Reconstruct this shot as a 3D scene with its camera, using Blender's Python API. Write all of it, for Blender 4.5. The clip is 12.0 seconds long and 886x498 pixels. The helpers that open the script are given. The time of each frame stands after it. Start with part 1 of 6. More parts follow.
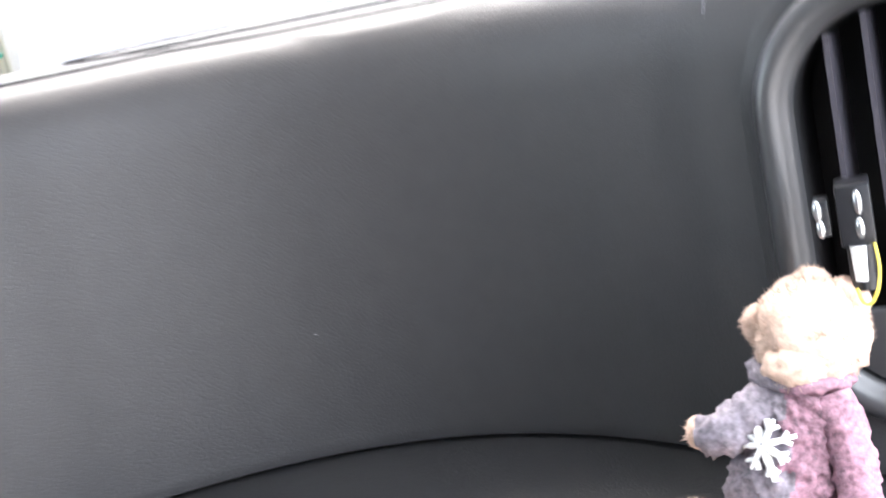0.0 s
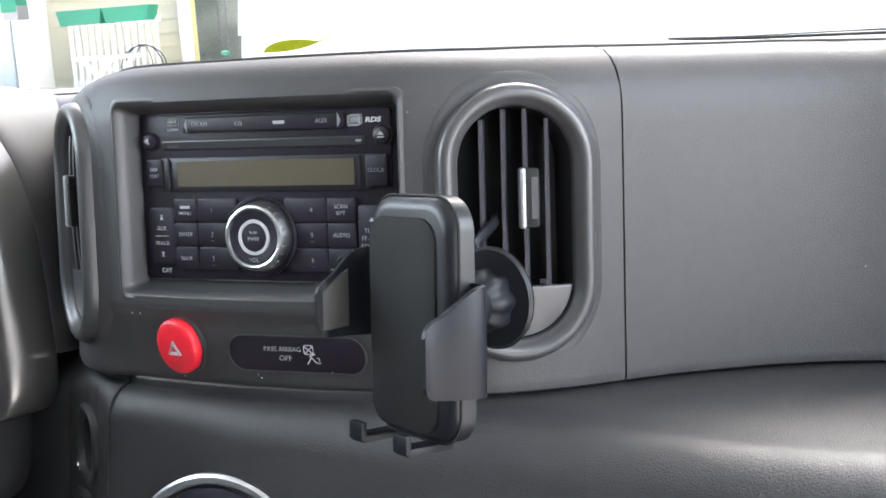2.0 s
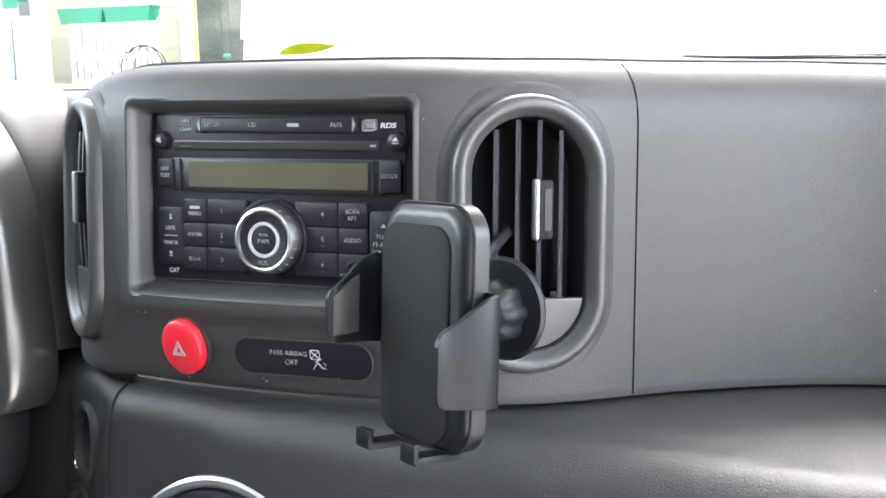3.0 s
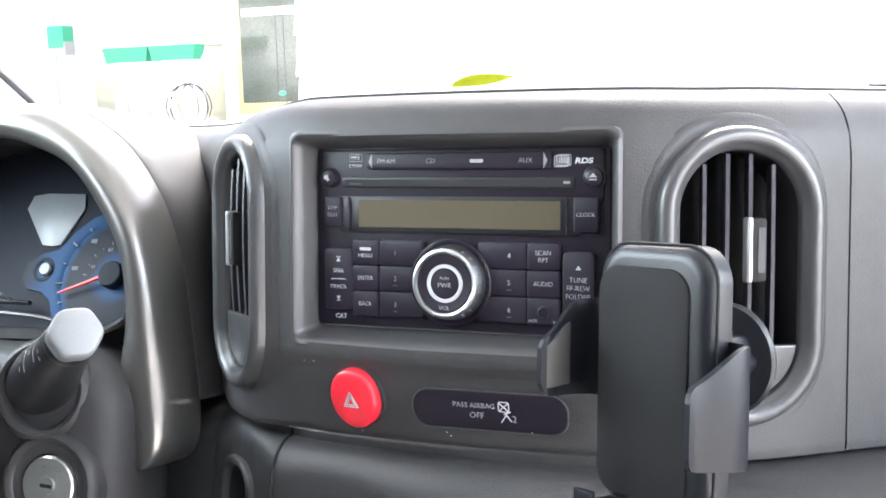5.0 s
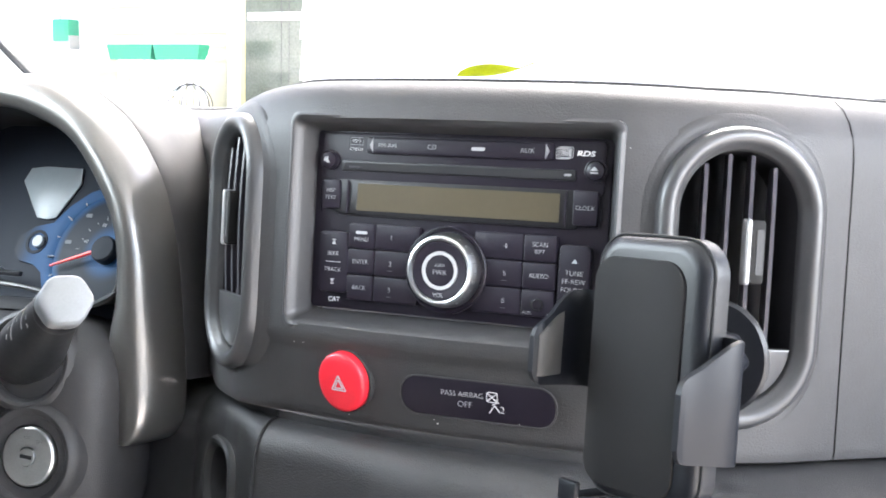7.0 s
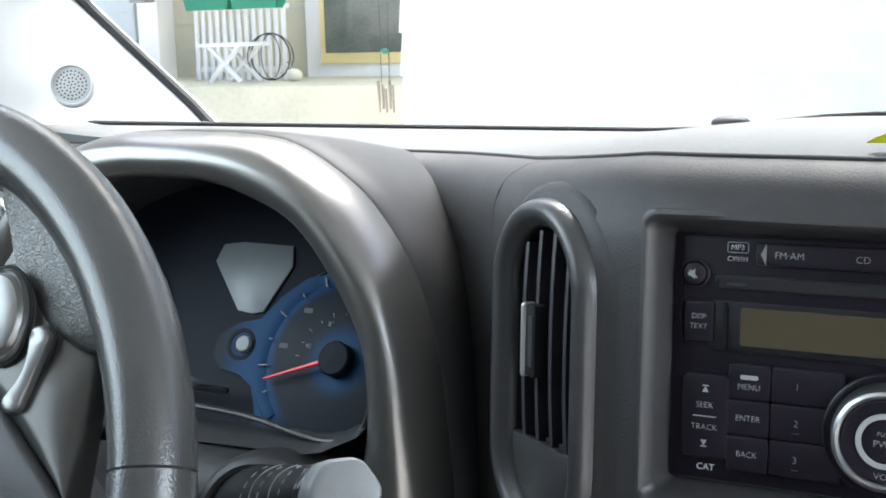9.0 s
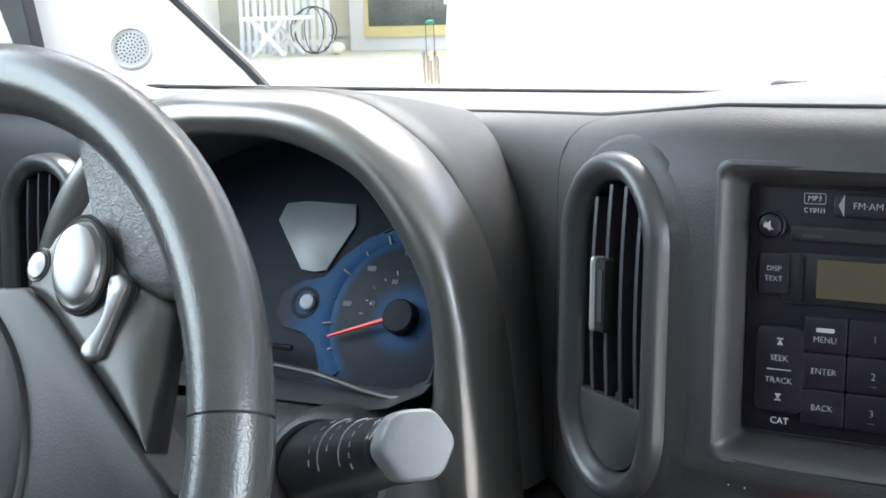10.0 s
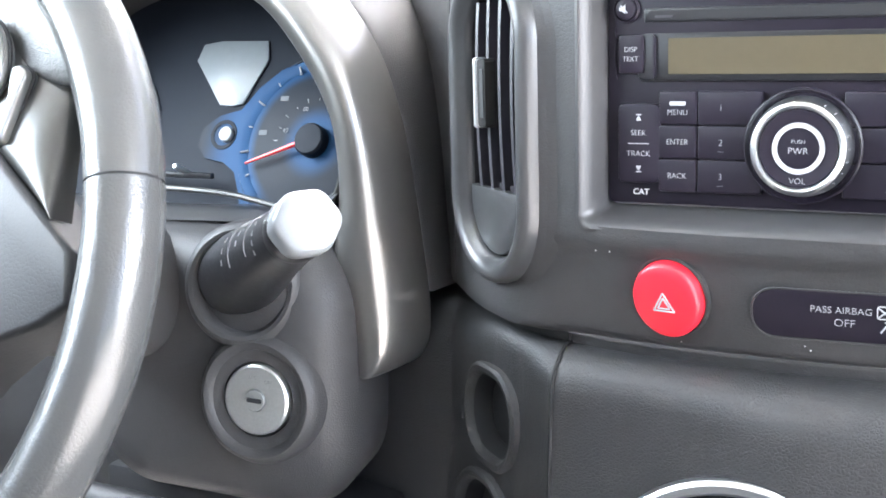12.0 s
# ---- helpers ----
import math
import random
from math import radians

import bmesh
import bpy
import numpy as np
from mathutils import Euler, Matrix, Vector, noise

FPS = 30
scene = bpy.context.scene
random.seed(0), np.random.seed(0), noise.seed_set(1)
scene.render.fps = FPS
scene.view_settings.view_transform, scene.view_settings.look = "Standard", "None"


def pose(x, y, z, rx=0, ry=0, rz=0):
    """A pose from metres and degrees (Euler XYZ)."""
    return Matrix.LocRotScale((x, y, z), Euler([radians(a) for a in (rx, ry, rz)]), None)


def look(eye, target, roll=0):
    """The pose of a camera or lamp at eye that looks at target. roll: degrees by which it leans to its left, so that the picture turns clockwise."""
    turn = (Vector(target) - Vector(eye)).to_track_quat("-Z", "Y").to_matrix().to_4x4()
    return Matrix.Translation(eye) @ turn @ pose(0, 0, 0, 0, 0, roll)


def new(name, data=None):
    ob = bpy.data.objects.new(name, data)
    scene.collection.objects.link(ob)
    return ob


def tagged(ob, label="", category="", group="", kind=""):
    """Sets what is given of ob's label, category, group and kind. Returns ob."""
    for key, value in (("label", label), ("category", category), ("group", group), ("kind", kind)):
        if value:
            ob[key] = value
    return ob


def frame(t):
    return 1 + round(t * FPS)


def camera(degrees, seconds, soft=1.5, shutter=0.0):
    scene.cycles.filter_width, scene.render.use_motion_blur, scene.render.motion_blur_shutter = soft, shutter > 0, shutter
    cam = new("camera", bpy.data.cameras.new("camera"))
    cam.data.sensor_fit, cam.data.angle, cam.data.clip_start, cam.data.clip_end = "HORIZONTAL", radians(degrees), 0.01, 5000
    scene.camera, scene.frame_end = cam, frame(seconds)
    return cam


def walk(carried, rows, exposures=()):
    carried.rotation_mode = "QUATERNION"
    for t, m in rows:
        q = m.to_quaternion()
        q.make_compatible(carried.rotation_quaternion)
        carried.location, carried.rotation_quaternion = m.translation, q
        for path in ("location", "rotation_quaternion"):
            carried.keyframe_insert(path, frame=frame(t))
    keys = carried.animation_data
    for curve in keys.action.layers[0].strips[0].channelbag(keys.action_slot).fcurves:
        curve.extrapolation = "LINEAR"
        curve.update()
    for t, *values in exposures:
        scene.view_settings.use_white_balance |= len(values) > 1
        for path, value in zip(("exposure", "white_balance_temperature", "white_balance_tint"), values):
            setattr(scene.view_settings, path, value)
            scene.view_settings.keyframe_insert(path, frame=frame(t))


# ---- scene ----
cam = camera(40.0, 12.0, soft=1.7, shutter=0.35)
PATH = [
    (0, (0.5960, -0.3440, 1.1362), (0.2585, 0.5674, 0.9005), -13.18),
    (0.2, (0.5469, -0.4591, 1.1552), (0.2905, 0.4897, 0.9707), -7.31),
    (0.4, (0.4766, -0.5477, 1.1914), (0.3165, 0.4195, 0.9943), -5.66),
    (0.5, (0.4680, -0.5654, 1.1867), (0.3146, 0.4049, 0.9999), -5.33),
    (0.7, (0.4672, -0.5949, 1.1666), (0.2654, 0.3676, 0.9857), -2.25),
    (1, (0.4444, -0.5968, 1.2064), (0.0792, 0.3123, 1.0061), -2.77),
    (1.5, (0.3797, -0.6195, 1.1528), (-0.0201, 0.2841, 0.9987), -3.51),
    (2, (0.3915, -0.6399, 1.1362), (0.0033, 0.2650, 0.9617), -3.68),
    (2.5, (0.3836, -0.6399, 1.1336), (-0.0037, 0.2665, 0.9650), -2.83),
    (3, (0.3796, -0.6416, 1.1346), (-0.0023, 0.2677, 0.9691), -1.60),
    (3.5, (0.3783, -0.6440, 1.1562), (-0.0118, 0.2637, 1.0013), -2.63),
    (3.7, (0.3526, -0.6486, 1.1550), (-0.0425, 0.2578, 1.0053), -0.74),
    (5.3, (0.2745, -0.6314, 1.1311), (-0.1304, 0.2734, 0.9991), -2.17),
    (5.5, (0.2749, -0.6315, 1.1306), (-0.1261, 0.2753, 1.0006), -1.75),
    (6, (0.2780, -0.6351, 1.1310), (-0.1192, 0.2741, 1.0063), -1.04),
    (6.5, (0.2795, -0.6352, 1.1252), (-0.1095, 0.2779, 1.0030), -0.03),
    (7, (0.2726, -0.6325, 1.1166), (-0.1271, 0.2761, 0.9949), 1.13),
    (7.5, (0.1923, -0.6091, 1.1788), (-0.2158, 0.2864, 1.0013), 0.45),
    (7.7, (0.1261, -0.5954, 1.1899), (-0.2673, 0.3064, 1.0112), -0.79),
    (9.3, (0.0511, -0.4829, 1.1784), (-0.4108, 0.3849, 0.9951), -2.06),
    (9.5, (0.0509, -0.4843, 1.1694), (-0.4181, 0.3783, 0.9797), -2.37),
    (10, (0.0399, -0.4961, 1.1742), (-0.4346, 0.3615, 0.9759), -1.89),
    (10.5, (0.0679, -0.5013, 1.1335), (-0.4120, 0.3489, 0.9173), -4.18),
    (11, (0.0701, -0.5059, 1.0985), (-0.4056, 0.3331, 0.8346), -2.87),
    (11.5, (0.0943, -0.5118, 1.1232), (-0.3736, 0.3309, 0.8568), -4.63),
    (12, (0.1026, -0.5281, 1.1232), (-0.3548, 0.3227, 0.8644), -4.01),
]
walk(cam, [(t, look(eye, target, roll)) for t, eye, target, roll in PATH], exposures=[(0.0, 2.47, 6250, 11), (0.4, 2.85, 6350, 10), (0.7, 2.85, 6350, 10), (1.0, 2.6, 6250, 9), (1.5, 2.3, 6250, 8), (2.0, 2.6, 6250, 9), (2.5, 2.85, 6250, 9), (3.5, 3.05, 6300, 9), (6.0, 3.35, 6300, 10), (6.5, 3.3, 6350, 10), (7.5, 3.35, 6350, 10), (7.7, 3.2, 6300, 10), (9.3, 1.78, 6050, 5), (9.6, 1.88, 6050, 5), (10.0, 2.18, 6050, 6), (10.5, 2.62, 6120, 9), (10.7, 3.15, 6150, 10), (11.0, 3.70, 6180, 10), (11.5, 3.90, 6200, 10), (12.0, 3.95, 6200, 10)])

# ---- light ----
SUN_EL, SUN_AZ = 62.0, -12.0
world = bpy.data.worlds.new("world")
scene.world = world
world.use_nodes = True
wn = world.node_tree
sky = wn.nodes.new("ShaderNodeTexSky")
sky.sky_type = 'NISHITA'
sky.sun_disc = False
sky.sun_elevation = radians(SUN_EL)
sky.sun_rotation = radians(SUN_AZ)
sky.dust_density = 7.0
sky.ozone_density = 1.0
wn.links.new(sky.outputs[0], wn.nodes["Background"].inputs[0])
wn.nodes["Background"].inputs[1].default_value = 0.15
sun = new("sun", bpy.data.lights.new("sun", 'SUN'))
sun.data.energy = 2.6
sun.data.angle = radians(36)
sun.data.color = (1.0, 0.985, 0.965)
_a = radians(SUN_AZ)
sun.matrix_world = look((math.sin(_a) * 8, math.cos(_a) * 8, 8 * math.tan(radians(SUN_EL))), (0, 0, 0))

# daylight in the driver's window opening
win = new("window_light", bpy.data.lights.new("window_light", 'AREA'))
win.data.shape = 'RECTANGLE'
win.data.size, win.data.size_y = 0.80, 0.42
win.data.energy = 1.95
win.data.color = (0.90, 0.99, 1.0)
win.matrix_world = look((-0.80, -0.36, 1.36), (0.2, -0.30, 1.10))
# daylight in the open passenger side
side = new("side_light", bpy.data.lights.new("side_light", 'AREA'))
side.data.shape = 'RECTANGLE'
side.data.size, side.data.size_y = 0.60, 0.50
side.data.energy = 2.55
side.data.color = (0.96, 0.98, 1.0)
side.matrix_world = look((0.92, -0.16, 1.30), (0.1, 0.02, 1.05))

# ---- materials ----
def mat(name, color, rough=0.5, metal=0.0, var=0.0, vscale=40.0, bump=0.0, bscale=900.0, kind="noise", coat=0.0, spec=0.5, emit=None):
    """A procedural surface: a base colour with slow and fine variation, and a fine relief."""
    m = bpy.data.materials.new(name)
    m.use_nodes = True
    nt = m.node_tree
    b = nt.nodes["Principled BSDF"]
    b.inputs["Base Color"].default_value = (*color, 1)
    b.inputs["Roughness"].default_value = rough
    b.inputs["Metallic"].default_value = metal
    b.inputs["Specular IOR Level"].default_value = spec
    b.inputs["Coat Weight"].default_value = coat
    if emit:
        b.inputs["Emission Color"].default_value = (*color, 1)
        b.inputs["Emission Strength"].default_value = emit
    tc = nt.nodes.new("ShaderNodeTexCoord")
    if var:
        n1 = nt.nodes.new("ShaderNodeTexNoise")
        n1.inputs["Scale"].default_value = vscale
        n1.inputs["Detail"].default_value = 6
        n2 = nt.nodes.new("ShaderNodeTexNoise")
        n2.inputs["Scale"].default_value = vscale * 12
        n2.inputs["Detail"].default_value = 2
        nt.links.new(tc.outputs["Object"], n1.inputs["Vector"])
        nt.links.new(tc.outputs["Object"], n2.inputs["Vector"])
        add = nt.nodes.new("ShaderNodeMath")
        add.operation = 'ADD'
        nt.links.new(n1.outputs["Fac"], add.inputs[0])
        nt.links.new(n2.outputs["Fac"], add.inputs[1])
        r = nt.nodes.new("ShaderNodeMapRange")
        r.inputs["From Min"].default_value = 0.6
        r.inputs["From Max"].default_value = 1.4
        r.inputs["To Min"].default_value = 1 - var
        r.inputs["To Max"].default_value = 1 + var
        nt.links.new(add.outputs[0], r.inputs["Value"])
        h = nt.nodes.new("ShaderNodeHueSaturation")
        h.inputs["Color"].default_value = (*color, 1)
        nt.links.new(r.outputs[0], h.inputs["Value"])
        nt.links.new(h.outputs[0], b.inputs["Base Color"])
        rr = nt.nodes.new("ShaderNodeMapRange")
        rr.inputs["From Min"].default_value = 0.6
        rr.inputs["From Max"].default_value = 1.4
        rr.inputs["To Min"].default_value = max(rough - 0.4 * var, 0.02)
        rr.inputs["To Max"].default_value = min(rough + 0.4 * var, 1)
        nt.links.new(add.outputs[0], rr.inputs["Value"])
        nt.links.new(rr.outputs[0], b.inputs["Roughness"])
    if bump:
        bp = nt.nodes.new("ShaderNodeBump")
        bp.inputs["Strength"].default_value = bump
        bp.inputs["Distance"].default_value = 0.0006
        if kind == "leather":
            v = nt.nodes.new("ShaderNodeTexVoronoi")
            v.feature = 'DISTANCE_TO_EDGE'
            v.inputs["Scale"].default_value = bscale
            w = nt.nodes.new("ShaderNodeTexNoise")
            w.inputs["Scale"].default_value = bscale * 0.5
            mx = nt.nodes.new("ShaderNodeMix")
            mx.data_type = 'VECTOR'
            mx.inputs[0].default_value = 0.002
            nt.links.new(tc.outputs["Object"], w.inputs["Vector"])
            nt.links.new(tc.outputs["Object"], mx.inputs[4])
            nt.links.new(w.outputs["Color"], mx.inputs[5])
            nt.links.new(mx.outputs[1], v.inputs["Vector"])
            pw = nt.nodes.new("ShaderNodeMath")
            pw.operation = 'POWER'
            pw.inputs[1].default_value = 0.4
            nt.links.new(v.outputs["Distance"], pw.inputs[0])
            nt.links.new(pw.outputs[0], bp.inputs["Height"])
        elif kind == "crease":
            v = nt.nodes.new("ShaderNodeTexNoise")
            v.inputs["Scale"].default_value = bscale
            v.inputs["Detail"].default_value = 3
            v.inputs["Distortion"].default_value = 1.2
            nt.links.new(tc.outputs["Object"], v.inputs["Vector"])
            mid = nt.nodes.new("ShaderNodeMath")
            mid.operation = 'SUBTRACT'
            mid.inputs[1].default_value = 0.5
            fold = nt.nodes.new("ShaderNodeMath")
            fold.operation = 'ABSOLUTE'
            soft = nt.nodes.new("ShaderNodeMath")
            soft.operation = 'POWER'
            soft.inputs[1].default_value = 0.6
            nt.links.new(v.outputs["Fac"], mid.inputs[0])
            nt.links.new(mid.outputs[0], fold.inputs[0])
            nt.links.new(fold.outputs[0], soft.inputs[0])
            nt.links.new(soft.outputs[0], bp.inputs["Height"])
        else:
            v = nt.nodes.new("ShaderNodeTexNoise")
            v.inputs["Scale"].default_value = bscale
            v.inputs["Detail"].default_value = 3
            nt.links.new(tc.outputs["Object"], v.inputs["Vector"])
            nt.links.new(v.outputs["Fac"], bp.inputs["Height"])
        nt.links.new(bp.outputs[0], b.inputs["Normal"])
    return m


M_DASH = mat("dash_plastic", (0.0385, 0.0378, 0.0390), 0.50, spec=0.36, var=0.10, vscale=9, bump=0.24, bscale=520, kind="leather")
# darker copy of the dash plastic; the dimmer light low down is in its colour
M_LOWER = mat("shaded_lower_plastic", (0.0255, 0.0250, 0.0262), 0.46, var=0.12, vscale=9, bump=0.42, bscale=560, kind="leather")
# lighter copy of the dash plastic; the light on the deck is in its colour
M_DECK = mat("sunlit_deck_plastic", (0.072, 0.075, 0.078), 0.50, var=0.08, vscale=12, bump=0.4, bscale=420, kind="leather")
M_TRIM = mat("satin_grey_trim", (0.052, 0.052, 0.054), 0.32, metal=0.15, var=0.06, vscale=20, bump=0.08, bscale=1500)
M_SILVER = mat("silver_paint", (0.190, 0.190, 0.186), 0.29, metal=0.6, var=0.03, vscale=25)
M_BEZEL = mat("bezel_grey", (0.052, 0.051, 0.053), 0.38, metal=0.2, var=0.06, vscale=20, bump=0.05, bscale=1500)
M_BLACK = mat("black_plastic", (0.011, 0.011, 0.013), 0.34, var=0.12, vscale=30, bump=0.06, bscale=1800)
M_BLACKM = mat("matt_black_plastic", (0.018, 0.018, 0.020), 0.6, var=0.12, vscale=30, bump=0.15, bscale=1500)
M_RADIO = mat("radio_black", (0.0105, 0.0078, 0.0142), 0.40, spec=0.35, var=0.1, vscale=30, bump=0.05, bscale=2000)
M_KEY = mat("radio_key", (0.0130, 0.0100, 0.0172), 0.40, spec=0.38, var=0.1, vscale=40, bump=0.05, bscale=2000)
M_VOID = mat("duct_and_shade_black", (0.008, 0.008, 0.010), 0.7, var=0.1, vscale=30)
M_SLAT = mat("slat_black", (0.042, 0.039, 0.048), 0.36, var=0.1, vscale=40, bump=0.05, bscale=1800)
M_CHROME = mat("chrome", (0.54, 0.55, 0.56), 0.32, metal=1.0, var=0.02, vscale=20)
M_KNOBGREY = mat("knob_grey", (0.27, 0.27, 0.28), 0.35, metal=0.3, var=0.06, vscale=60)
M_GRIPBAR = mat("grip_silver", (0.44, 0.44, 0.44), 0.32, metal=0.55, var=0.05, vscale=60)
M_LCD = mat("display_olive", (0.070, 0.058, 0.035), 0.35, var=0.05, vscale=25)
M_INK = mat("white_print", (0.40, 0.40, 0.41), 0.5, var=0.04, vscale=90)
M_INKB = mat("bold_white_print", (0.74, 0.74, 0.74), 0.5, var=0.04, vscale=90)
M_INKD = mat("grey_print", (0.25, 0.25, 0.26), 0.5, var=0.04, vscale=90)
M_RED = mat("red_button", (0.72, 0.018, 0.035), 0.36, var=0.05, vscale=40, bump=0.05, bscale=1500)
M_LEATHER = mat("wheel_leather", (0.050, 0.051, 0.051), 0.20, spec=0.62, bump=0.16, bscale=480, kind="leather")
M_PHONE = mat("holder_black", (0.0085, 0.0093, 0.0120), 0.35, spec=0.38, var=0.12, vscale=40, bump=0.05, bscale=1800)
M_CLAW = mat("clamp_black", (0.0068, 0.0078, 0.0108), 0.44, spec=0.24, var=0.12, vscale=40, bump=0.05, bscale=1800)
M_RUBBER = mat("holder_rubber", (0.010, 0.0095, 0.0095), 0.70, spec=0.22, var=0.15, vscale=60, bump=0.2, bscale=1600)
M_GRIP = mat("clamp_pad_grey", (0.050, 0.047, 0.044), 0.62, var=0.12, vscale=60, bump=0.2, bscale=1200)
M_LINER = mat("pale_grey_trim", (0.62, 0.62, 0.61), 0.70, var=0.05, vscale=20, bump=0.25, bscale=900)
M_CLOTH = mat("cabin_cloth", (0.055, 0.055, 0.055), 0.9, var=0.15, vscale=30, bump=0.4, bscale=700)
M_LENS = mat("gauge_black", (0.010, 0.013, 0.020), 0.6, spec=0.15, var=0.1, vscale=30)
M_GREYLCD = mat("gauge_lcd", (0.19, 0.208, 0.222), 0.35, var=0.04, vscale=20)
M_NEEDLE = mat("needle_red", (0.75, 0.03, 0.04), 0.4, var=0.04, vscale=50)
M_FUR = mat("bear_fur", (0.60, 0.43, 0.34), 0.95, var=0.25, vscale=55, bump=1.0, bscale=500)
M_KNIT = mat("knit_mauve", (0.27, 0.145, 0.185), 0.95, var=0.75, vscale=45, bump=1.0, bscale=380)
M_KNITG = mat("knit_grey", (0.19, 0.165, 0.19), 0.95, var=0.75, vscale=45, bump=1.0, bscale=380)
M_FELT = mat("white_felt", (0.78, 0.77, 0.76), 0.9, var=0.08, vscale=60, bump=0.6, bscale=700)
M_CORD = mat("yellow_cord", (0.65, 0.50, 0.06), 0.6, var=0.1, vscale=60)
M_LEAF = mat("yellow_leaf", (0.42, 0.45, 0.03), 0.5, var=0.2, vscale=40)
M_SEAM = mat("seam_dark", (0.006, 0.006, 0.007), 0.8, var=0.1, vscale=30)
M_PAD = mat("pad_vinyl", (0.018, 0.018, 0.0195), 0.40, spec=0.38, var=0.08, vscale=12, bump=0.16, bscale=520, kind="leather")
M_SPOKE = mat("creased_leather", (0.036, 0.0355, 0.035), 0.34, var=0.10, vscale=25, bump=0.75, bscale=330, kind="crease")
M_POD = mat("satin_pod_paint", (0.072, 0.071, 0.068), 0.30, metal=0.5, var=0.04, vscale=25, bump=0.03, bscale=1500)
M_RIM = mat("hood_rim_paint", (0.205, 0.199, 0.191), 0.29, metal=0.8, var=0.03, vscale=25)
M_FAINT = mat("faint_print", (0.034, 0.040, 0.050), 0.5, var=0.05, vscale=60)
M_TIP = mat("stalk_tip_grey", (0.21, 0.22, 0.23), 0.45, var=0.06, vscale=60, bump=0.05, bscale=1500)
M_STEEL = mat("lock_steel", (0.55, 0.56, 0.55), 0.32, metal=0.9, var=0.1, vscale=60)



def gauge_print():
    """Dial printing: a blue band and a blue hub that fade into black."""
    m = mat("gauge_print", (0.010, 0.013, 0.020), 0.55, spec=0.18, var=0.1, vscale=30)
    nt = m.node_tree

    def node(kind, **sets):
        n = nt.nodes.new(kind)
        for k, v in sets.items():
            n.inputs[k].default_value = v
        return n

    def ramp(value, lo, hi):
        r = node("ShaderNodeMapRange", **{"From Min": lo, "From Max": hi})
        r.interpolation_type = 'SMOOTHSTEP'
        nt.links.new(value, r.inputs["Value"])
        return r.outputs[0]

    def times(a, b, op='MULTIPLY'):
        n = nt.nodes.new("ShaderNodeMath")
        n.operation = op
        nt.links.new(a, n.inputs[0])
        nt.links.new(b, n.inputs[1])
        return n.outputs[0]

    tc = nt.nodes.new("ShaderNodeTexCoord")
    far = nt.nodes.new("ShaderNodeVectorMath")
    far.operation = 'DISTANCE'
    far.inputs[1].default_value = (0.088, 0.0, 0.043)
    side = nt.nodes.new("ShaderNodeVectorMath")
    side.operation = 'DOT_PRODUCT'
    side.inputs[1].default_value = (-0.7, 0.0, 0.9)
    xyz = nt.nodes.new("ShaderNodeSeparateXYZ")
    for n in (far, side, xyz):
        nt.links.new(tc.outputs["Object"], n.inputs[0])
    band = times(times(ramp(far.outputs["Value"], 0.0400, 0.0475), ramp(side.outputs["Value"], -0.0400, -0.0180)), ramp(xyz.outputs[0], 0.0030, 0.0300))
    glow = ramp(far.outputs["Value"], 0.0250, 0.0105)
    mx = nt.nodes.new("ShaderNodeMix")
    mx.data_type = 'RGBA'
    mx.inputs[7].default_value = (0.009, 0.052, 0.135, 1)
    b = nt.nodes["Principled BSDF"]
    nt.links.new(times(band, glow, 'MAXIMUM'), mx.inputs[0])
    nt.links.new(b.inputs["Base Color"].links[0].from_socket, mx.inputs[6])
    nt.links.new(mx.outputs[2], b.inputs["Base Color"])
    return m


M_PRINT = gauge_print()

# ---- the dash leans back: its own frame, five degrees from plumb ----
DM = Matrix.Translation((0, 0, 1.045)) @ Matrix.Rotation(radians(-5.0), 4, 'X') @ Matrix.Translation((0, 0, -1.045))


# ---- helpers ----
def finish(bm, name, material, smooth=True, sharp=35):
    bmesh.ops.recalc_face_normals(bm, faces=bm.faces)
    me = bpy.data.meshes.new(name)
    if smooth:
        lim = radians(sharp)
        for e in bm.edges:
            if len(e.link_faces) == 2 and e.calc_face_angle(0) > lim:
                e.smooth = False
        for f in bm.faces:
            f.smooth = True
    bm.to_mesh(me)
    bm.free()
    me.materials.append(material)
    return me


def thing(name, loc, label, category, group="", kind="", dash=True):
    """An empty at the base of a thing; its parts are given in the same frame as loc."""
    e = new(name)
    e.empty_display_size = 0.02
    e.matrix_world = (DM if dash else Matrix()) @ Matrix.Translation(loc)
    e["o"] = tuple(loc)
    return tagged(e, label, category, group, kind)


def part(name, bm, material, parent, label="", smooth=True, sharp=35):
    root = parent
    while root.parent:
        root = root.parent
    o = Vector(root["o"])
    bmesh.ops.translate(bm, verts=bm.verts, vec=-o)
    ob = new(name, finish(bm, name, material, smooth, sharp))
    ob.parent = parent
    return tagged(ob, label)


def solid(name, bm, material, label, category, group="", kind="", dash=True, smooth=True, sharp=35):
    """A thing that is one mesh."""
    ob = new(name, finish(bm, name, material, smooth, sharp))
    if dash:
        ob.matrix_world = DM
    return tagged(ob, label, category, group, kind)


def sheet(rows, closed_u=False, closed_v=False, bm=None):
    """A skin over rows of points."""
    bm = bm or bmesh.new()
    vs = [[bm.verts.new(p) for p in r] for r in rows]
    nu, nv = len(vs), len(vs[0])
    for i in range(nu if closed_u else nu - 1):
        for j in range(nv if closed_v else nv - 1):
            a, b, c, d = vs[i][j], vs[(i + 1) % nu][j], vs[(i + 1) % nu][(j + 1) % nv], vs[i][(j + 1) % nv]
            try:
                bm.faces.new((a, b, c, d))
            except ValueError:
                pass
    return bm


def cap(bm, pts):
    vs = [bm.verts.new(p) for p in pts]
    bm.faces.new(vs)
    return bm


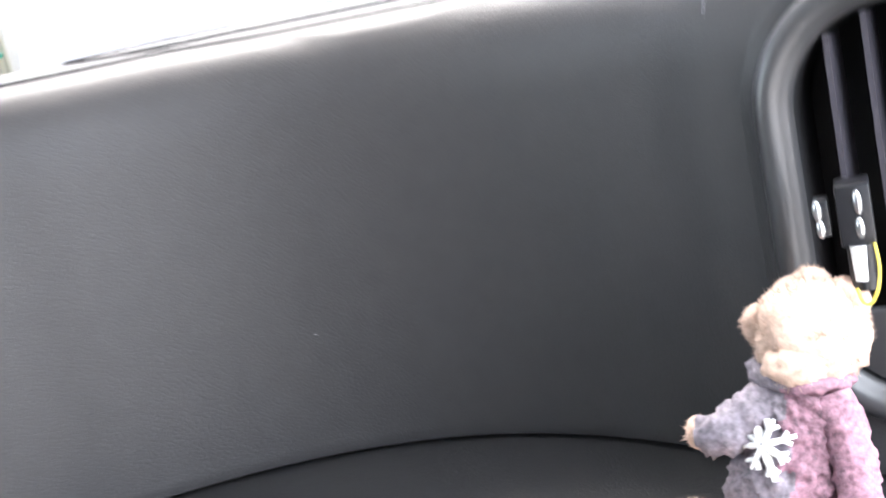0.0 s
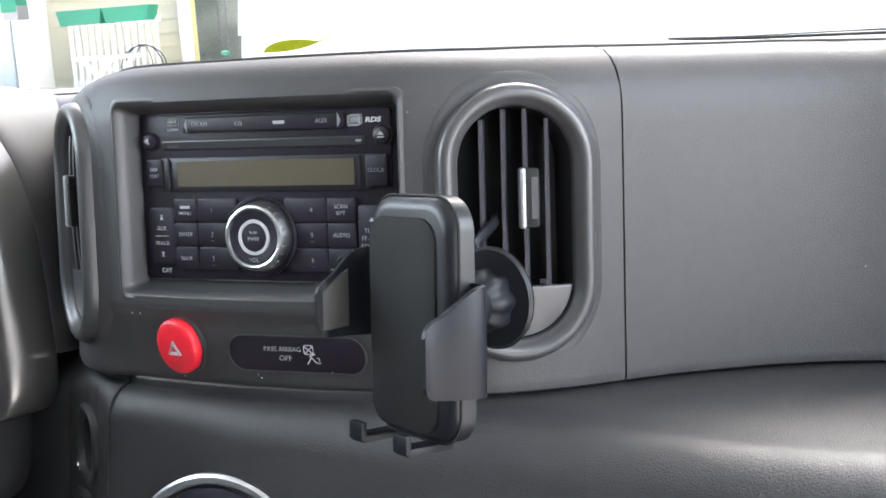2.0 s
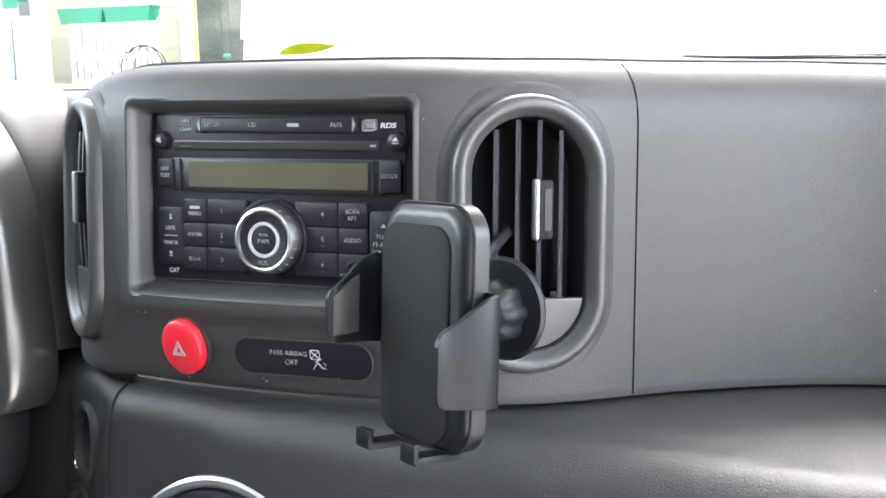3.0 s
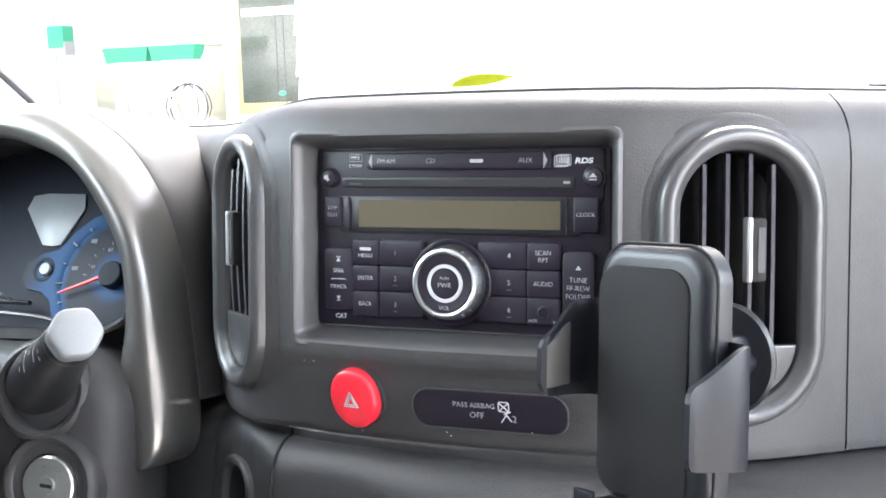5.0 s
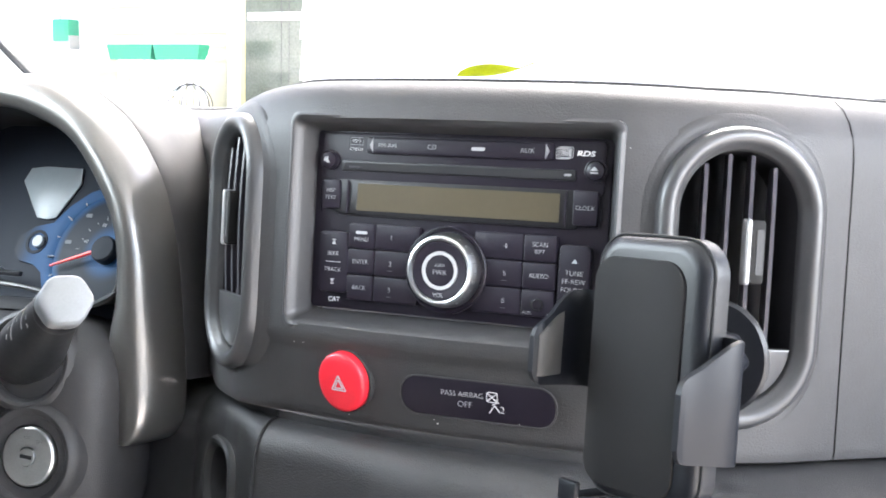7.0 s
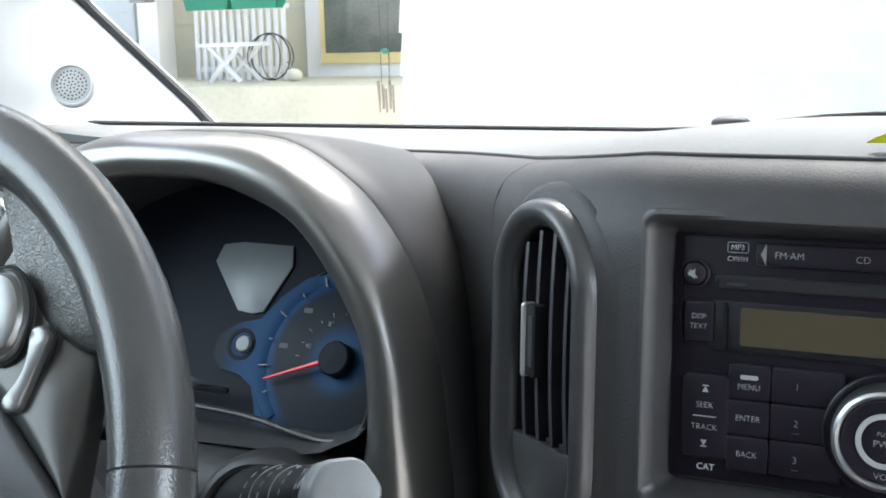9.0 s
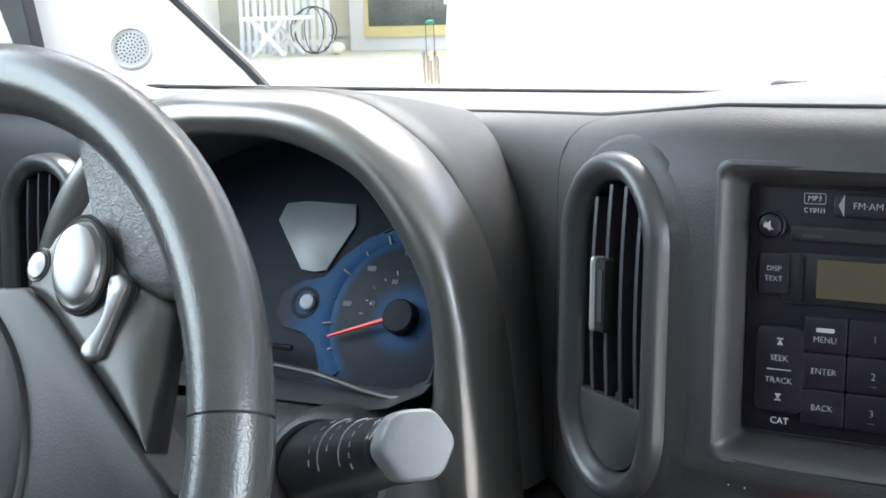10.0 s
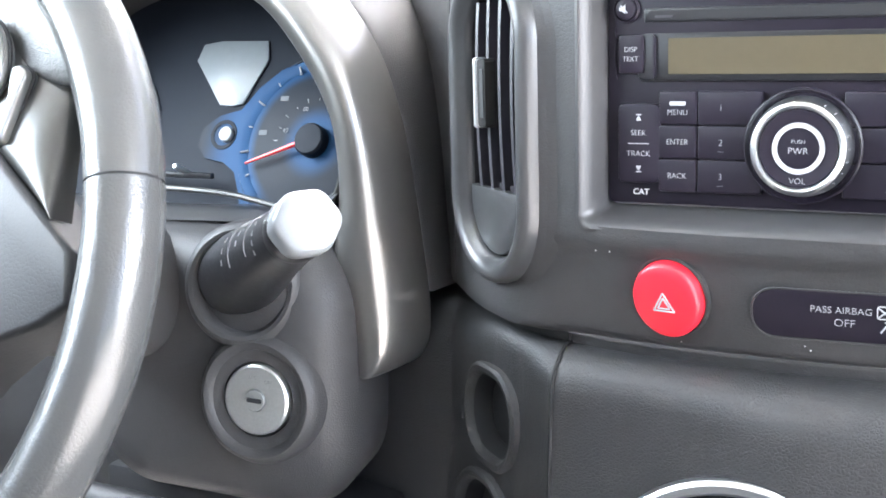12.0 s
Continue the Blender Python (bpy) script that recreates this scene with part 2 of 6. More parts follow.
def prism(outline, m, depth, bevel=0.0, seg=2, bm=None, back=True):
    """An outline in the xy plane of m, raised by depth along its z, with its upper edge rounded by bevel."""
    bm = bm or bmesh.new()
    n = len(outline)
    cx = sum(p[0] for p in outline) / n
    cy = sum(p[1] for p in outline) / n
    hx = max(abs(p[0] - cx) for p in outline) or 1
    hy = max(abs(p[1] - cy) for p in outline) or 1
    rings = [(0.0, 0.0)]
    if bevel > 0:
        for k in range(seg + 1):
            a = math.pi / 2 * k / seg
            rings.append((bevel * (1 - math.cos(a)), depth - bevel + bevel * math.sin(a)))
    else:
        rings.append((0.0, depth))
    vv = []
    for inset, z in rings:
        vv.append([bm.verts.new(m @ Vector((cx + (p[0] - cx) * (1 - inset / hx), cy + (p[1] - cy) * (1 - inset / hy), z))) for p in outline])
    for a, b in zip(vv, vv[1:]):
        for i in range(n):
            bm.faces.new((a[i], a[(i + 1) % n], b[(i + 1) % n], b[i]))
    bm.faces.new(vv[-1])
    if back:
        bm.faces.new(list(reversed(vv[0])))
    return bm


def rrect(w, h, r, n=5, cx=0.0, cy=0.0):
    out = []
    for sx, sy, a0 in ((1, 1, 0), (-1, 1, 90), (-1, -1, 180), (1, -1, 270)):
        for k in range(n + 1):
            a = radians(a0 + 90 * k / n)
            out.append((cx + sx * (w / 2 - r) + r * math.cos(a), cy + sy * (h / 2 - r) + r * math.sin(a)))
    return out


def circle(r, n=32, cx=0.0, cy=0.0):
    return [(cx + r * math.cos(2 * math.pi * k / n), cy + r * math.sin(2 * math.pi * k / n)) for k in range(n)]


def lathe(profile, m, n=40, bm=None):
    """Radius and height pairs turned about the z axis of m."""
    rows = [[m @ Vector((r * math.cos(2 * math.pi * k / n), r * math.sin(2 * math.pi * k / n), z)) for k in range(n)] for r, z in profile]
    return sheet(rows, closed_v=True, bm=bm)


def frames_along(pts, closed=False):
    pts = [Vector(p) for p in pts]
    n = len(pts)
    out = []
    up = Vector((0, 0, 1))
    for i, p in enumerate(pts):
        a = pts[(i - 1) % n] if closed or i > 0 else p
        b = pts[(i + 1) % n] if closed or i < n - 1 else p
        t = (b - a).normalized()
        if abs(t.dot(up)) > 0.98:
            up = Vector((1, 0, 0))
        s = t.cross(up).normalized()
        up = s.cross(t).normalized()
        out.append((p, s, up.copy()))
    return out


def tube(pts, r, n=10, closed=False, flat=1.0, bm=None, caps=True):
    rows = []
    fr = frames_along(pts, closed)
    for i, (p, s, u) in enumerate(fr):
        rr = r(i / max(len(fr) - 1, 1)) if callable(r) else r
        rows.append([p + s * (rr * math.cos(2 * math.pi * k / n)) + u * (rr * flat * math.sin(2 * math.pi * k / n)) for k in range(n)])
    bm = sheet(rows, closed_u=closed, closed_v=True, bm=bm)
    if caps and not closed:
        cap(bm, rows[0])
        cap(bm, list(reversed(rows[-1])))
    return bm


def box(c, s, bevel=0.0, rot=None, bm=None, seg=2):
    b2 = bmesh.new()
    bmesh.ops.create_cube(b2, size=1)
    for v in b2.verts:
        v.co = Vector((v.co.x * s[0], v.co.y * s[1], v.co.z * s[2]))
    if bevel:
        bmesh.ops.bevel(b2, geom=b2.edges, offset=bevel, segments=seg, affect='EDGES', profile=0.6)
    m = Matrix.Translation(c) @ (rot.to_4x4() if rot else Matrix())
    bmesh.ops.transform(b2, matrix=m, verts=b2.verts)
    if bm is None:
        return b2
    tmp = bpy.data.meshes.new("tmp")
    b2.to_mesh(tmp)
    b2.free()
    bm.from_mesh(tmp)
    bpy.data.meshes.remove(tmp)
    return bm


def smooth_path(pts, n):
    """Points at even steps on a smooth curve through pts."""
    P = [Vector(p) for p in pts]
    P = [P[0] * 2 - P[1]] + P + [P[-1] * 2 - P[-2]]
    out = []
    m = len(P) - 3
    for k in range(n):
        u = k / (n - 1) * m
        i = min(int(u), m - 1)
        t = u - i
        a, b, c, d = P[i:i + 4]
        out.append(0.5 * ((2 * b) + (c - a) * t + (2 * a - 5 * b + 4 * c - d) * t * t + (3 * b - a - 3 * c + d) * t ** 3))
    return out


def axes(o, x, y):
    """A frame at o with its x and y along the given ways."""
    x = Vector(x).normalized()
    z = x.cross(Vector(y)).normalized()
    y = z.cross(x)
    m = Matrix((x, y, z)).transposed().to_4x4()
    m.translation = o
    return m


def letters(text, size, m, parent, material=None, name="lettering", align='CENTER', stretch=1.0, lift=0.0003, bold=-0.014):
    """Words as a thin raised mesh, centred on m."""
    cu = bpy.data.curves.new(name, 'FONT')
    cu.body = text
    cu.size = size
    cu.align_x = align
    cu.align_y = 'CENTER'
    cu.extrude = 0.00008
    cu.resolution_u = 3
    cu.offset = bold * size
    tmp = bpy.data.objects.new(name, cu)
    scene.collection.objects.link(tmp)
    me = bpy.data.meshes.new_from_object(tmp.evaluated_get(bpy.context.evaluated_depsgraph_get()))
    bpy.data.objects.remove(tmp)
    bpy.data.curves.remove(cu)
    bm = bmesh.new()
    bm.from_mesh(me)
    bpy.data.meshes.remove(me)
    bmesh.ops.transform(bm, matrix=m @ Matrix.Translation((0, 0, lift)) @ Matrix.Diagonal((stretch, 1, 1, 1)), verts=bm.verts)
    return part(name, bm, material or M_INK, parent, smooth=False)


# ---- plan of the dash ----
PLAN = [(-0.75, 0.17), (-0.55, 0.175), (-0.42, 0.18), (-0.30, 0.165), (-0.245, 0.115), (-0.208, 0.075), (-0.187, 0.046), (-0.165, 0.022), (-0.137, 0.0), (-0.11, -0.012), (-0.085, -0.019), (-0.045, -0.0238),
        (0.0, -0.0258), (0.045, -0.0238), (0.085, -0.019), (0.11, -0.012), (0.135, 0.0), (0.165, 0.019), (0.187, 0.038), (0.208, 0.063), (0.247, 0.105), (0.29, 0.14), (0.34, 0.164), (0.40, 0.173), (0.455, 0.162),
        (0.505, 0.138), (0.54, 0.108), (0.575, 0.088), (0.62, 0.080), (0.75, 0.080)]
_px = np.linspace(-0.75, 0.75, 1501)
_py = np.interp(_px, [p[0] for p in PLAN], [p[1] for p in PLAN])
_k = np.exp(-0.5 * (np.arange(-24, 25) / 8.0) ** 2)
_py = np.convolve(np.pad(_py, 24, mode="edge"), _k / _k.sum(), mode="valid")
_k = np.exp(-0.5 * (np.arange(-90, 91) / 30.0) ** 2)
_soft = np.convolve(np.pad(_py, 90, mode="edge"), _k / _k.sum(), mode="valid")
_w = np.clip((_px - 0.225) / 0.03, 0, 1) * np.clip((0.53 - _px) / 0.03, 0, 1)
_py = _py + (_soft - _py) * _w * _w * (3 - 2 * _w)


def gy(x):
    return float(np.interp(x, _px, _py))


def gn(x):
    """The plan's outward normal (towards the seats) and tangent at x."""
    s = (gy(x + 0.006) - gy(x - 0.006)) / 0.012
    t = Vector((1, s, 0)).normalized()
    return t, Vector((t.y, -t.x, 0))


def on_dash(x, z, lift=0.0):
    """A frame on the dash's upright face: x along it, y up, z out of it."""
    t, n = gn(x)
    return axes(Vector((x, gy(x), z)) + n * lift, t, (0, 0, 1))


# ---- dashboard ----
dash = thing("dashboard", (0, 0.1, 0.70), "dark grey textured plastic car dashboard with a wavy front", "dashboard", kind="structure")
Z_LO, Z_TOP = 0.927, 1.085
GROOVE = 0.030


def end_drop(x):
    """The top sinks towards the passenger's end."""
    return float(np.interp(x, [0.3, 0.35, 0.4, 0.45, 0.5, 0.55, 0.6, 0.7], [0, -0.001, -0.0018, -0.0036, -0.0067, -0.0115, -0.0180, -0.030]))


def face_profile(x):
    """Offsets behind the front line and heights, from the lower lip to the groove along the top."""
    up = 0.004 * min(max((x - 0.15) / 0.15, 0), 1) - 0.006 * min(max((-x - 0.12) / 0.1, 0), 1) + end_drop(x)
    pr = [(0.020, Z_LO + 0.001), (0.004, Z_LO), (0.0008, Z_LO + 0.0015), (0.0, Z_LO + 0.005)]
    return pr, [(0.0003, Z_TOP + 0.0085 + up * 0.1), (0.0012, Z_TOP + 0.0155 + up * 0.25), (0.0030, Z_TOP + 0.0225 + up * 0.4), (0.0062, Z_TOP + 0.0295 + up * 0.6), (0.0112, Z_TOP + 0.0354 + up * 0.8), (0.0185, Z_TOP + 0.0404 + up),
                (GROOVE, Z_TOP + 0.0430 + up), (GROOVE + 0.0012, Z_TOP + 0.0412 + up), (GROOVE + 0.0014, Z_TOP + 0.029 + up)]


VX, VZ, VHW, VHH = 0.1585, 1.027, 0.0475, 0.0810
PVX = 0.606
RAD_X0, RAD_X1, RAD_Z0, RAD_Z1 = -0.0970, 0.0990, 0.9835, 1.1040


def in_stadium(u, v, hw, hh):
    v = max(abs(v) - (hh - hw), 0)
    return u * u + v * v < hw * hw


def undercut(x, z):
    """How far the face falls back below the radio's sill."""
    side = min(max((0.150 - abs(x)) / 0.055, 0), 1)
    step = min(max((0.9775 - z) / 0.0105, 0), 1)
    return side * side * (3 - 2 * side) * (0.0052 * step * step * (3 - 2 * step) + 0.0085 * min(max((0.967 - z) / 0.040, 0), 1))


def face_panel(name, x0, x1, step, extra_x=(), holes=False, label=""):
    xs = sorted(set([round(v, 5) for v in np.arange(x0, x1, step)] + [x1] + list(extra_x)))
    zs = sorted(set([round(v, 5) for v in np.arange(Z_LO + 0.008, Z_TOP + 0.003, 0.0030)] + ([RAD_Z0] if holes else [])))
    rows = []
    for x in xs:
        t, n = gn(x)
        lo, hi = face_profile(x)
        col = [Vector((x, gy(x), z)) - n * (o + undercut(x, z)) for o, z in lo]
        col += [Vector((x, gy(x), z)) - n * undercut(x, z) for z in zs]
        col += [Vector((x, gy(x), z)) - n * o for o, z in hi]
        if holes:
            zi = min(range(len(col)), key=lambda k: abs(col[k].z - RAD_Z1))
            col[zi].z = RAD_Z1
        rows.append(col)
    bm = sheet(rows)
    if holes:
        dead = []
        fr = [on_dash(-0.1540, VZ).inverted(), on_dash(VX, VZ).inverted(), on_dash(PVX, VZ).inverted()]
        cut = 0.001
        for f in bm.faces:
            c = f.calc_center_median()
            if RAD_X0 < c.x < RAD_X1 and RAD_Z0 < c.z < RAD_Z1:
                dead.append(f)
                continue
            for m in fr:
                p = m @ c
                if abs(p.z) < 0.03 and in_stadium(p.x, p.y, VHW - cut, VHH - cut):
                    dead.append(f)
                    break
        bmesh.ops.delete(bm, geom=dead, context='FACES')
    return part(name, bm, M_DASH, dash, label, sharp=50)


S0, S1 = -0.2085, 0.2085
face_panel("center_panel", S0, S1, 0.004, (RAD_X0, RAD_X1), True, "grey textured plastic centre panel")
face_panel("passenger_panel", S1 + 0.0008, 0.545, 0.006, label="smooth dark grey passenger panel")
face_panel("end_panel", 0.5450, 0.74, 0.004, holes=True)
face_panel("driver_panel", -0.74, S0 - 0.0008, 0.008)
# dark backing behind the two upright seams
for s in (S0 - 0.0004, S1 + 0.0004):
    rows = []
    for dx in (-0.008, -0.003, 0.003, 0.008):
        x = s + dx
        t, n = gn(x)
        lo, hi = face_profile(x)
        rows.append([Vector((x, gy(x), z - (0.003 if o > 0.008 else 0.0))) - n * (o + 0.0035) for o, z in lo[2:] + [(0.0, 0.97), (0.0, 1.03)] + hi[:-1]])
    part("seam_backing", sheet(rows), M_SEAM, dash)


def front_line(x):
    return float(np.interp(x, [-0.6, -0.3, -0.2, -0.15, -0.111, 0, 0.1, 0.18, 0.25, 0.35, 0.5, 0.75],
                           [0.10, 0.080, 0.050, 0.016, -0.020, -0.036, -0.034, -0.026, -0.022, -0.020, -0.018, -0.018]))


SEAM_X = -0.1115
POCKETS = (("coin_pocket", -0.1650, 0.8715, 0.0560, 0.0440, "dark oval pocket recessed in the lower dash"), ("lower_pocket", -0.1700, 0.8070, 0.0620, 0.0560, "dark arched pocket recessed in the lower dash"))


def pocket_frame(cx, cz):
    y0, y1 = (min(front_line(cx + q), gy(cx + q)) for q in (-0.015, 0.015))
    return axes((cx, (y0 + y1) / 2 - 0.10 * (0.89 - cz) - 0.0010, cz), Vector((0.030, y1 - y0, 0)), (0, 0.06, 1))


def in_pocket(c):
    for nm, cx, cz, w, h, lab in POCKETS:
        p = pocket_frame(cx, cz).inverted() @ c
        if abs(p.z) < 0.03 and in_stadium(p.y, p.x, h / 2 + 0.0022, w / 2 + 0.0022):
            return True
    return False


def lower_panel(name, x0, x1, material, step=0.008, hole=None):
    xs = [x0 + (x1 - x0) * k / max(round((x1 - x0) / step), 2) for k in range(max(round((x1 - x0) / step), 2) + 1)]
    rows = []
    for x in xs:
        L, g = front_line(x), gy(x) + 0.016
        R = 0.034
        shelf = max(g - L - R, 0.0) 
        if g - L < R:
            R = max(g - L, 0.012)
        drop = 0.004 + 0.02 * min(shelf / 0.15, 1) * 0.6
        col = [Vector((x, g, Z_LO - 0.001))]
        for k in range(1, 9):
            s = k / 8
            col.append(Vector((x, g - shelf * s, Z_LO - 0.0015 - drop * s * s)))
        zc = Z_LO - 0.0015 - drop
        for k in range(1, 9):
            a = radians(84) * k / 8
            col.append(Vector((x, g - shelf - R * math.sin(a), zc - R * (1 - math.cos(a)))))
        y1, z1 = col[-1].y, col[-1].z
        for k in range(1, 81):
            dz = (z1 - 0.66) * k / 80
            col.append(Vector((x, y1 - dz * 0.10 + 0.35 * max(dz - 0.10, 0) ** 1.2, z1 - dz)))
        rows.append(col)
    bm = sheet(rows)
    if hole:
        dead = [f for f in bm.faces if hole(f.calc_center_median())]
        bmesh.ops.delete(bm, geom=dead, context='FACES')
    if x1 == SEAM_X:
        part("seam_line", tube([p + Vector((0, -0.0003, 0.0003)) for p in rows[-1][1:]], 0.0010, 6), M_SEAM, dash)
    return part(name, bm, material, dash, sharp=60)


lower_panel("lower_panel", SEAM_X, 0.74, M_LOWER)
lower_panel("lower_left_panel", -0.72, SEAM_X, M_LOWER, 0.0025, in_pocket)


def glass_foot(x):
    return 0.60 - 0.41 * (x / 0.7) ** 2


def deck_z(x, y):
    g = gy(x)
    s = min(max((y - g) / max(glass_foot(x) - g, 0.05), 0), 1)
    up = 0.004 * min(max((x - 0.15) / 0.15, 0), 1) - 0.006 * min(max((-x - 0.12) / 0.1, 0), 1) + end_drop(x) * (1 - s)
    return Z_TOP + 0.0408 + up + float(np.interp(x, [-0.25, -0.1, 0.1, 0.2, 0.3, 0.4, 0.5, 0.6], [0.016, 0.026, 0.029, 0.027, 0.0235, 0.0215, 0.0195, 0.0145])) * s + 0.006 * math.sin(math.pi * s)


rows = []
for x in np.linspace(-0.74, 0.74, 75):
    x = float(x)
    t, n = gn(x)
    p0 = Vector((x, gy(x), 0)) - n * (GROOVE + 0.0040)
    col = [Vector((p0.x, p0.y, Z_TOP + 0.028)), Vector((p0.x, p0.y, deck_z(p0.x, p0.y) - 0.0012))]
    foot = glass_foot(p0.x)
    for k in range(1, 22):
        y = p0.y + 0.002 + (max(foot, p0.y + 0.05) - p0.y) * k / 21
        col.append(Vector((p0.x, y, deck_z(p0.x, y))))
    rows.append(col)
seam = []
for x in np.linspace(-0.70, 0.70, 160):
    x = float(x)
    t, n = gn(x)
    lo, hi = face_profile(x)
    q = Vector((x, gy(x), hi[6][1] - 0.0004)) - n * (GROOVE + 0.0020)
    seam.append(q)
part("deck_seam", tube(seam, 0.0022, 8), M_SEAM, dash, "dark joint along the dash top")
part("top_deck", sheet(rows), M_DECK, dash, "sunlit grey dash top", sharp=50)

# thin outline of the airbag lid on the deck
lid = []
for u, v in rrect(0.36, 0.17, 0.045, 8):
    x = 0.385 + u
    lid.append(Vector((x, 0.285 + v + 0.10 * ((x - 0.385) / 0.2) ** 2 * -0.35, 0)))
lid = [Vector((p.x, max(p.y, gy(p.x) + 0.05), deck_z(p.x, max(p.y, gy(p.x) + 0.05)) + 0.0006)) for p in lid]
part("airbag_lid_groove", tube(lid, 0.0011, 6, closed=True), M_SEAM, dash)

# side defroster grille
GRX, GRY = 0.578, 0.184
gr = thing("defroster_grille", (GRX, GRY, deck_z(GRX, GRY)), "black slotted defroster grille set in the dash top", "vent grille")
gdx = (deck_z(GRX + 0.02, GRY) - deck_z(GRX - 0.02, GRY)) / 0.04
gdy = (deck_z(GRX, GRY + 0.02) - deck_z(GRX, GRY - 0.02)) / 0.04
base = axes((GRX, GRY, deck_z(GRX, GRY) + 0.0016), (1, -0.12, gdx - 0.12 * gdy), (0.12, 1, gdy + 0.12 * gdx))
bm = bmesh.new()
ring = [base @ Vector((p[0], p[1], 0)) for p in rrect(0.088, 0.045, 0.020, 6)]
part("grille_rim", tube(ring, 0.0016, 6, closed=True), M_DECK, gr)
part("grille_floor", prism(rrect(0.086, 0.043, 0.020, 6), base, 0.0004), M_VOID, gr)
for k in range(9):
    m = base @ Matrix.Translation((-0.034 + 0.0085 * k, 0, 0.0006)) @ Matrix.Rotation(radians(28), 4, 'Z')
    part("slat", prism(rrect(0.003, 0.036, 0.001, 2), m, 0.0016), M_DECK, gr)


# ---- air vents ----
def stadium(hw, hh, n=14):
    return rrect(2 * hw, 2 * hh, hw * 0.985, n)


def air_vent(name, m, label, group="round-ended dash vents", slat_turn=0.0, knob_at=0.007, flap=True, chrome=True, hw=VHW, hh=VHH, low_at=0.030, on_face=True):
    o = m.translation
    v = thing(name, o, label, "air vent", group)
    d = hh - hw

    def skin(u, w):
        """Height of the dash face over the vent's own plane."""
        z = 0.0
        for _ in range(6):
            q = m @ Vector((u, w, z))
            hi = face_profile(q.x)[1]
            back = float(np.interp(q.z, [h[1] for h in hi[:7]], [h[0] for h in hi[:7]])) + undercut(q.x, q.z)
            z += (q.y - gy(q.x) - back / gn(q.x)[0].x) * 0.8
        return z

    def ring_row(a, z, follow=0.0):
        row = []
        for p in stadium(hw + a, hw + a + d):
            h = z + (follow * skin(p[0], p[1]) if follow else 0.0)
            row.append(m @ Vector((p[0], p[1], h)))
        return row

    if on_face:
        lip = [(0.0092, -0.0028, 1.0), (0.0080, -0.0008, 1.0), (0.0064, 0.0002, 1.0), (0.0048, -0.0002, 0.9), (0.0032, -0.0014, 0.7), (0.0018, -0.0036, 0.4), (0.0006, -0.0046, 0.1), (-0.0004, -0.0050, 0.0)]
        part("lip", sheet([ring_row(*q) for q in lip], closed_v=True), M_DASH, v, "soft moulded lip", sharp=70)
    prof = [(0.0, -0.014), (-0.0004, -0.004), (-0.0008, -0.0006), (-0.0020, 0.0020), (-0.0040, 0.0034), (-0.0062, 0.0038), (-0.0084, 0.0030), (-0.0102, 0.0012), (-0.0114, -0.0008), (-0.0122, -0.0014), (-0.0132, -0.0030), (-0.0136, -0.0060)]
    part("ring", sheet([ring_row(*q) for q in prof], closed_v=True), M_TRIM, v, "satin grey ring", sharp=60)
    part("throat", sheet([ring_row(-0.0136, -0.0060), ring_row(-0.0140, -0.012), ring_row(-0.0142, -0.040)], closed_v=True), M_VOID, v)
    iw, ih = hw - 0.0140, hw - 0.0140 + d
    part("duct", prism(stadium(iw, ih), m @ Matrix.Translation((0, 0, -0.040)), 0.004), M_VOID, v)
    low = -ih + low_at if flap else -ih
    for k in range(4):
        x = -0.0195 + 0.013 * k
        top = (ih - iw) + math.sqrt(max(iw * iw - x * x, 1e-6)) - 0.001
        bot = low - 0.001 if flap else -top
        yc, h = (top + bot) / 2, top - bot
        mm = m @ Matrix.Translation((x, yc, -0.0065)) @ Matrix.Rotation(radians(slat_turn), 4, 'Y')
        bm = bmesh.new()
        n = 9
        rr = []
        for i in range(n):
            y = -h / 2 + h * i / (n - 1)
            bow = 0.002 * (1 - (2 * i / (n - 1) - 1) ** 2)
            rr.append([mm @ Vector(q) for q in ((-0.0010, y, 0.002 + bow), (0.0010, y, 0.002 + bow), (0.0014, y, -0.004), (0.0009, y, -0.020), (-0.0009, y, -0.020), (-0.0014, y, -0.004))])
        part("slat", sheet(rr, closed_v=True, bm=bm), M_SLAT, v, sharp=25)
    if flap:
        pts = [p for p in stadium(iw - 0.0006, ih - 0.0006) if p[1] < low]
        pts = sorted(pts, key=lambda p: math.atan2(p[1] - low, p[0]))
        w = iw - 0.0006
        pts = [(-w, low)] + [p for p in pts] + [(w, low)]
        part("flap", prism(pts, m @ Matrix.Translation((0, 0, -0.0070)), 0.004, 0.0012), M_TRIM if chrome else M_SLAT, v, "grey lower flap")
        for k in range(2):
            part("catch", box(m @ Vector((0.004 + 0.012 * k, low + 0.002, -0.006)), (0.004, 0.002, 0.003), 0.0004), M_SLAT, v)
    if knob_at is not None:
        km = m @ Matrix.Translation((knob_at, 0.0145, -0.004))
        kb = part("knob", prism(rrect(0.0095, 0.034, 0.002, 4), km @ Matrix.Translation((0.0010, 0, 0)), 0.0060, 0.0012), M_RUBBER, v, "black slider on a slat")
        part("grip", prism(rrect(0.0034, 0.035, 0.0016, 4), km @ Matrix.Translation((-0.0042, 0, 0.001)), 0.0064, 0.0016, 3), M_GRIPBAR, kb, "bright silver grip bar")
        part("inlay", prism(rrect(0.0040, 0.024, 0.0008, 3), km @ Matrix.Translation((0.0025, 0, 0.0056)), 0.0008), M_BLACKM, kb)
    return v


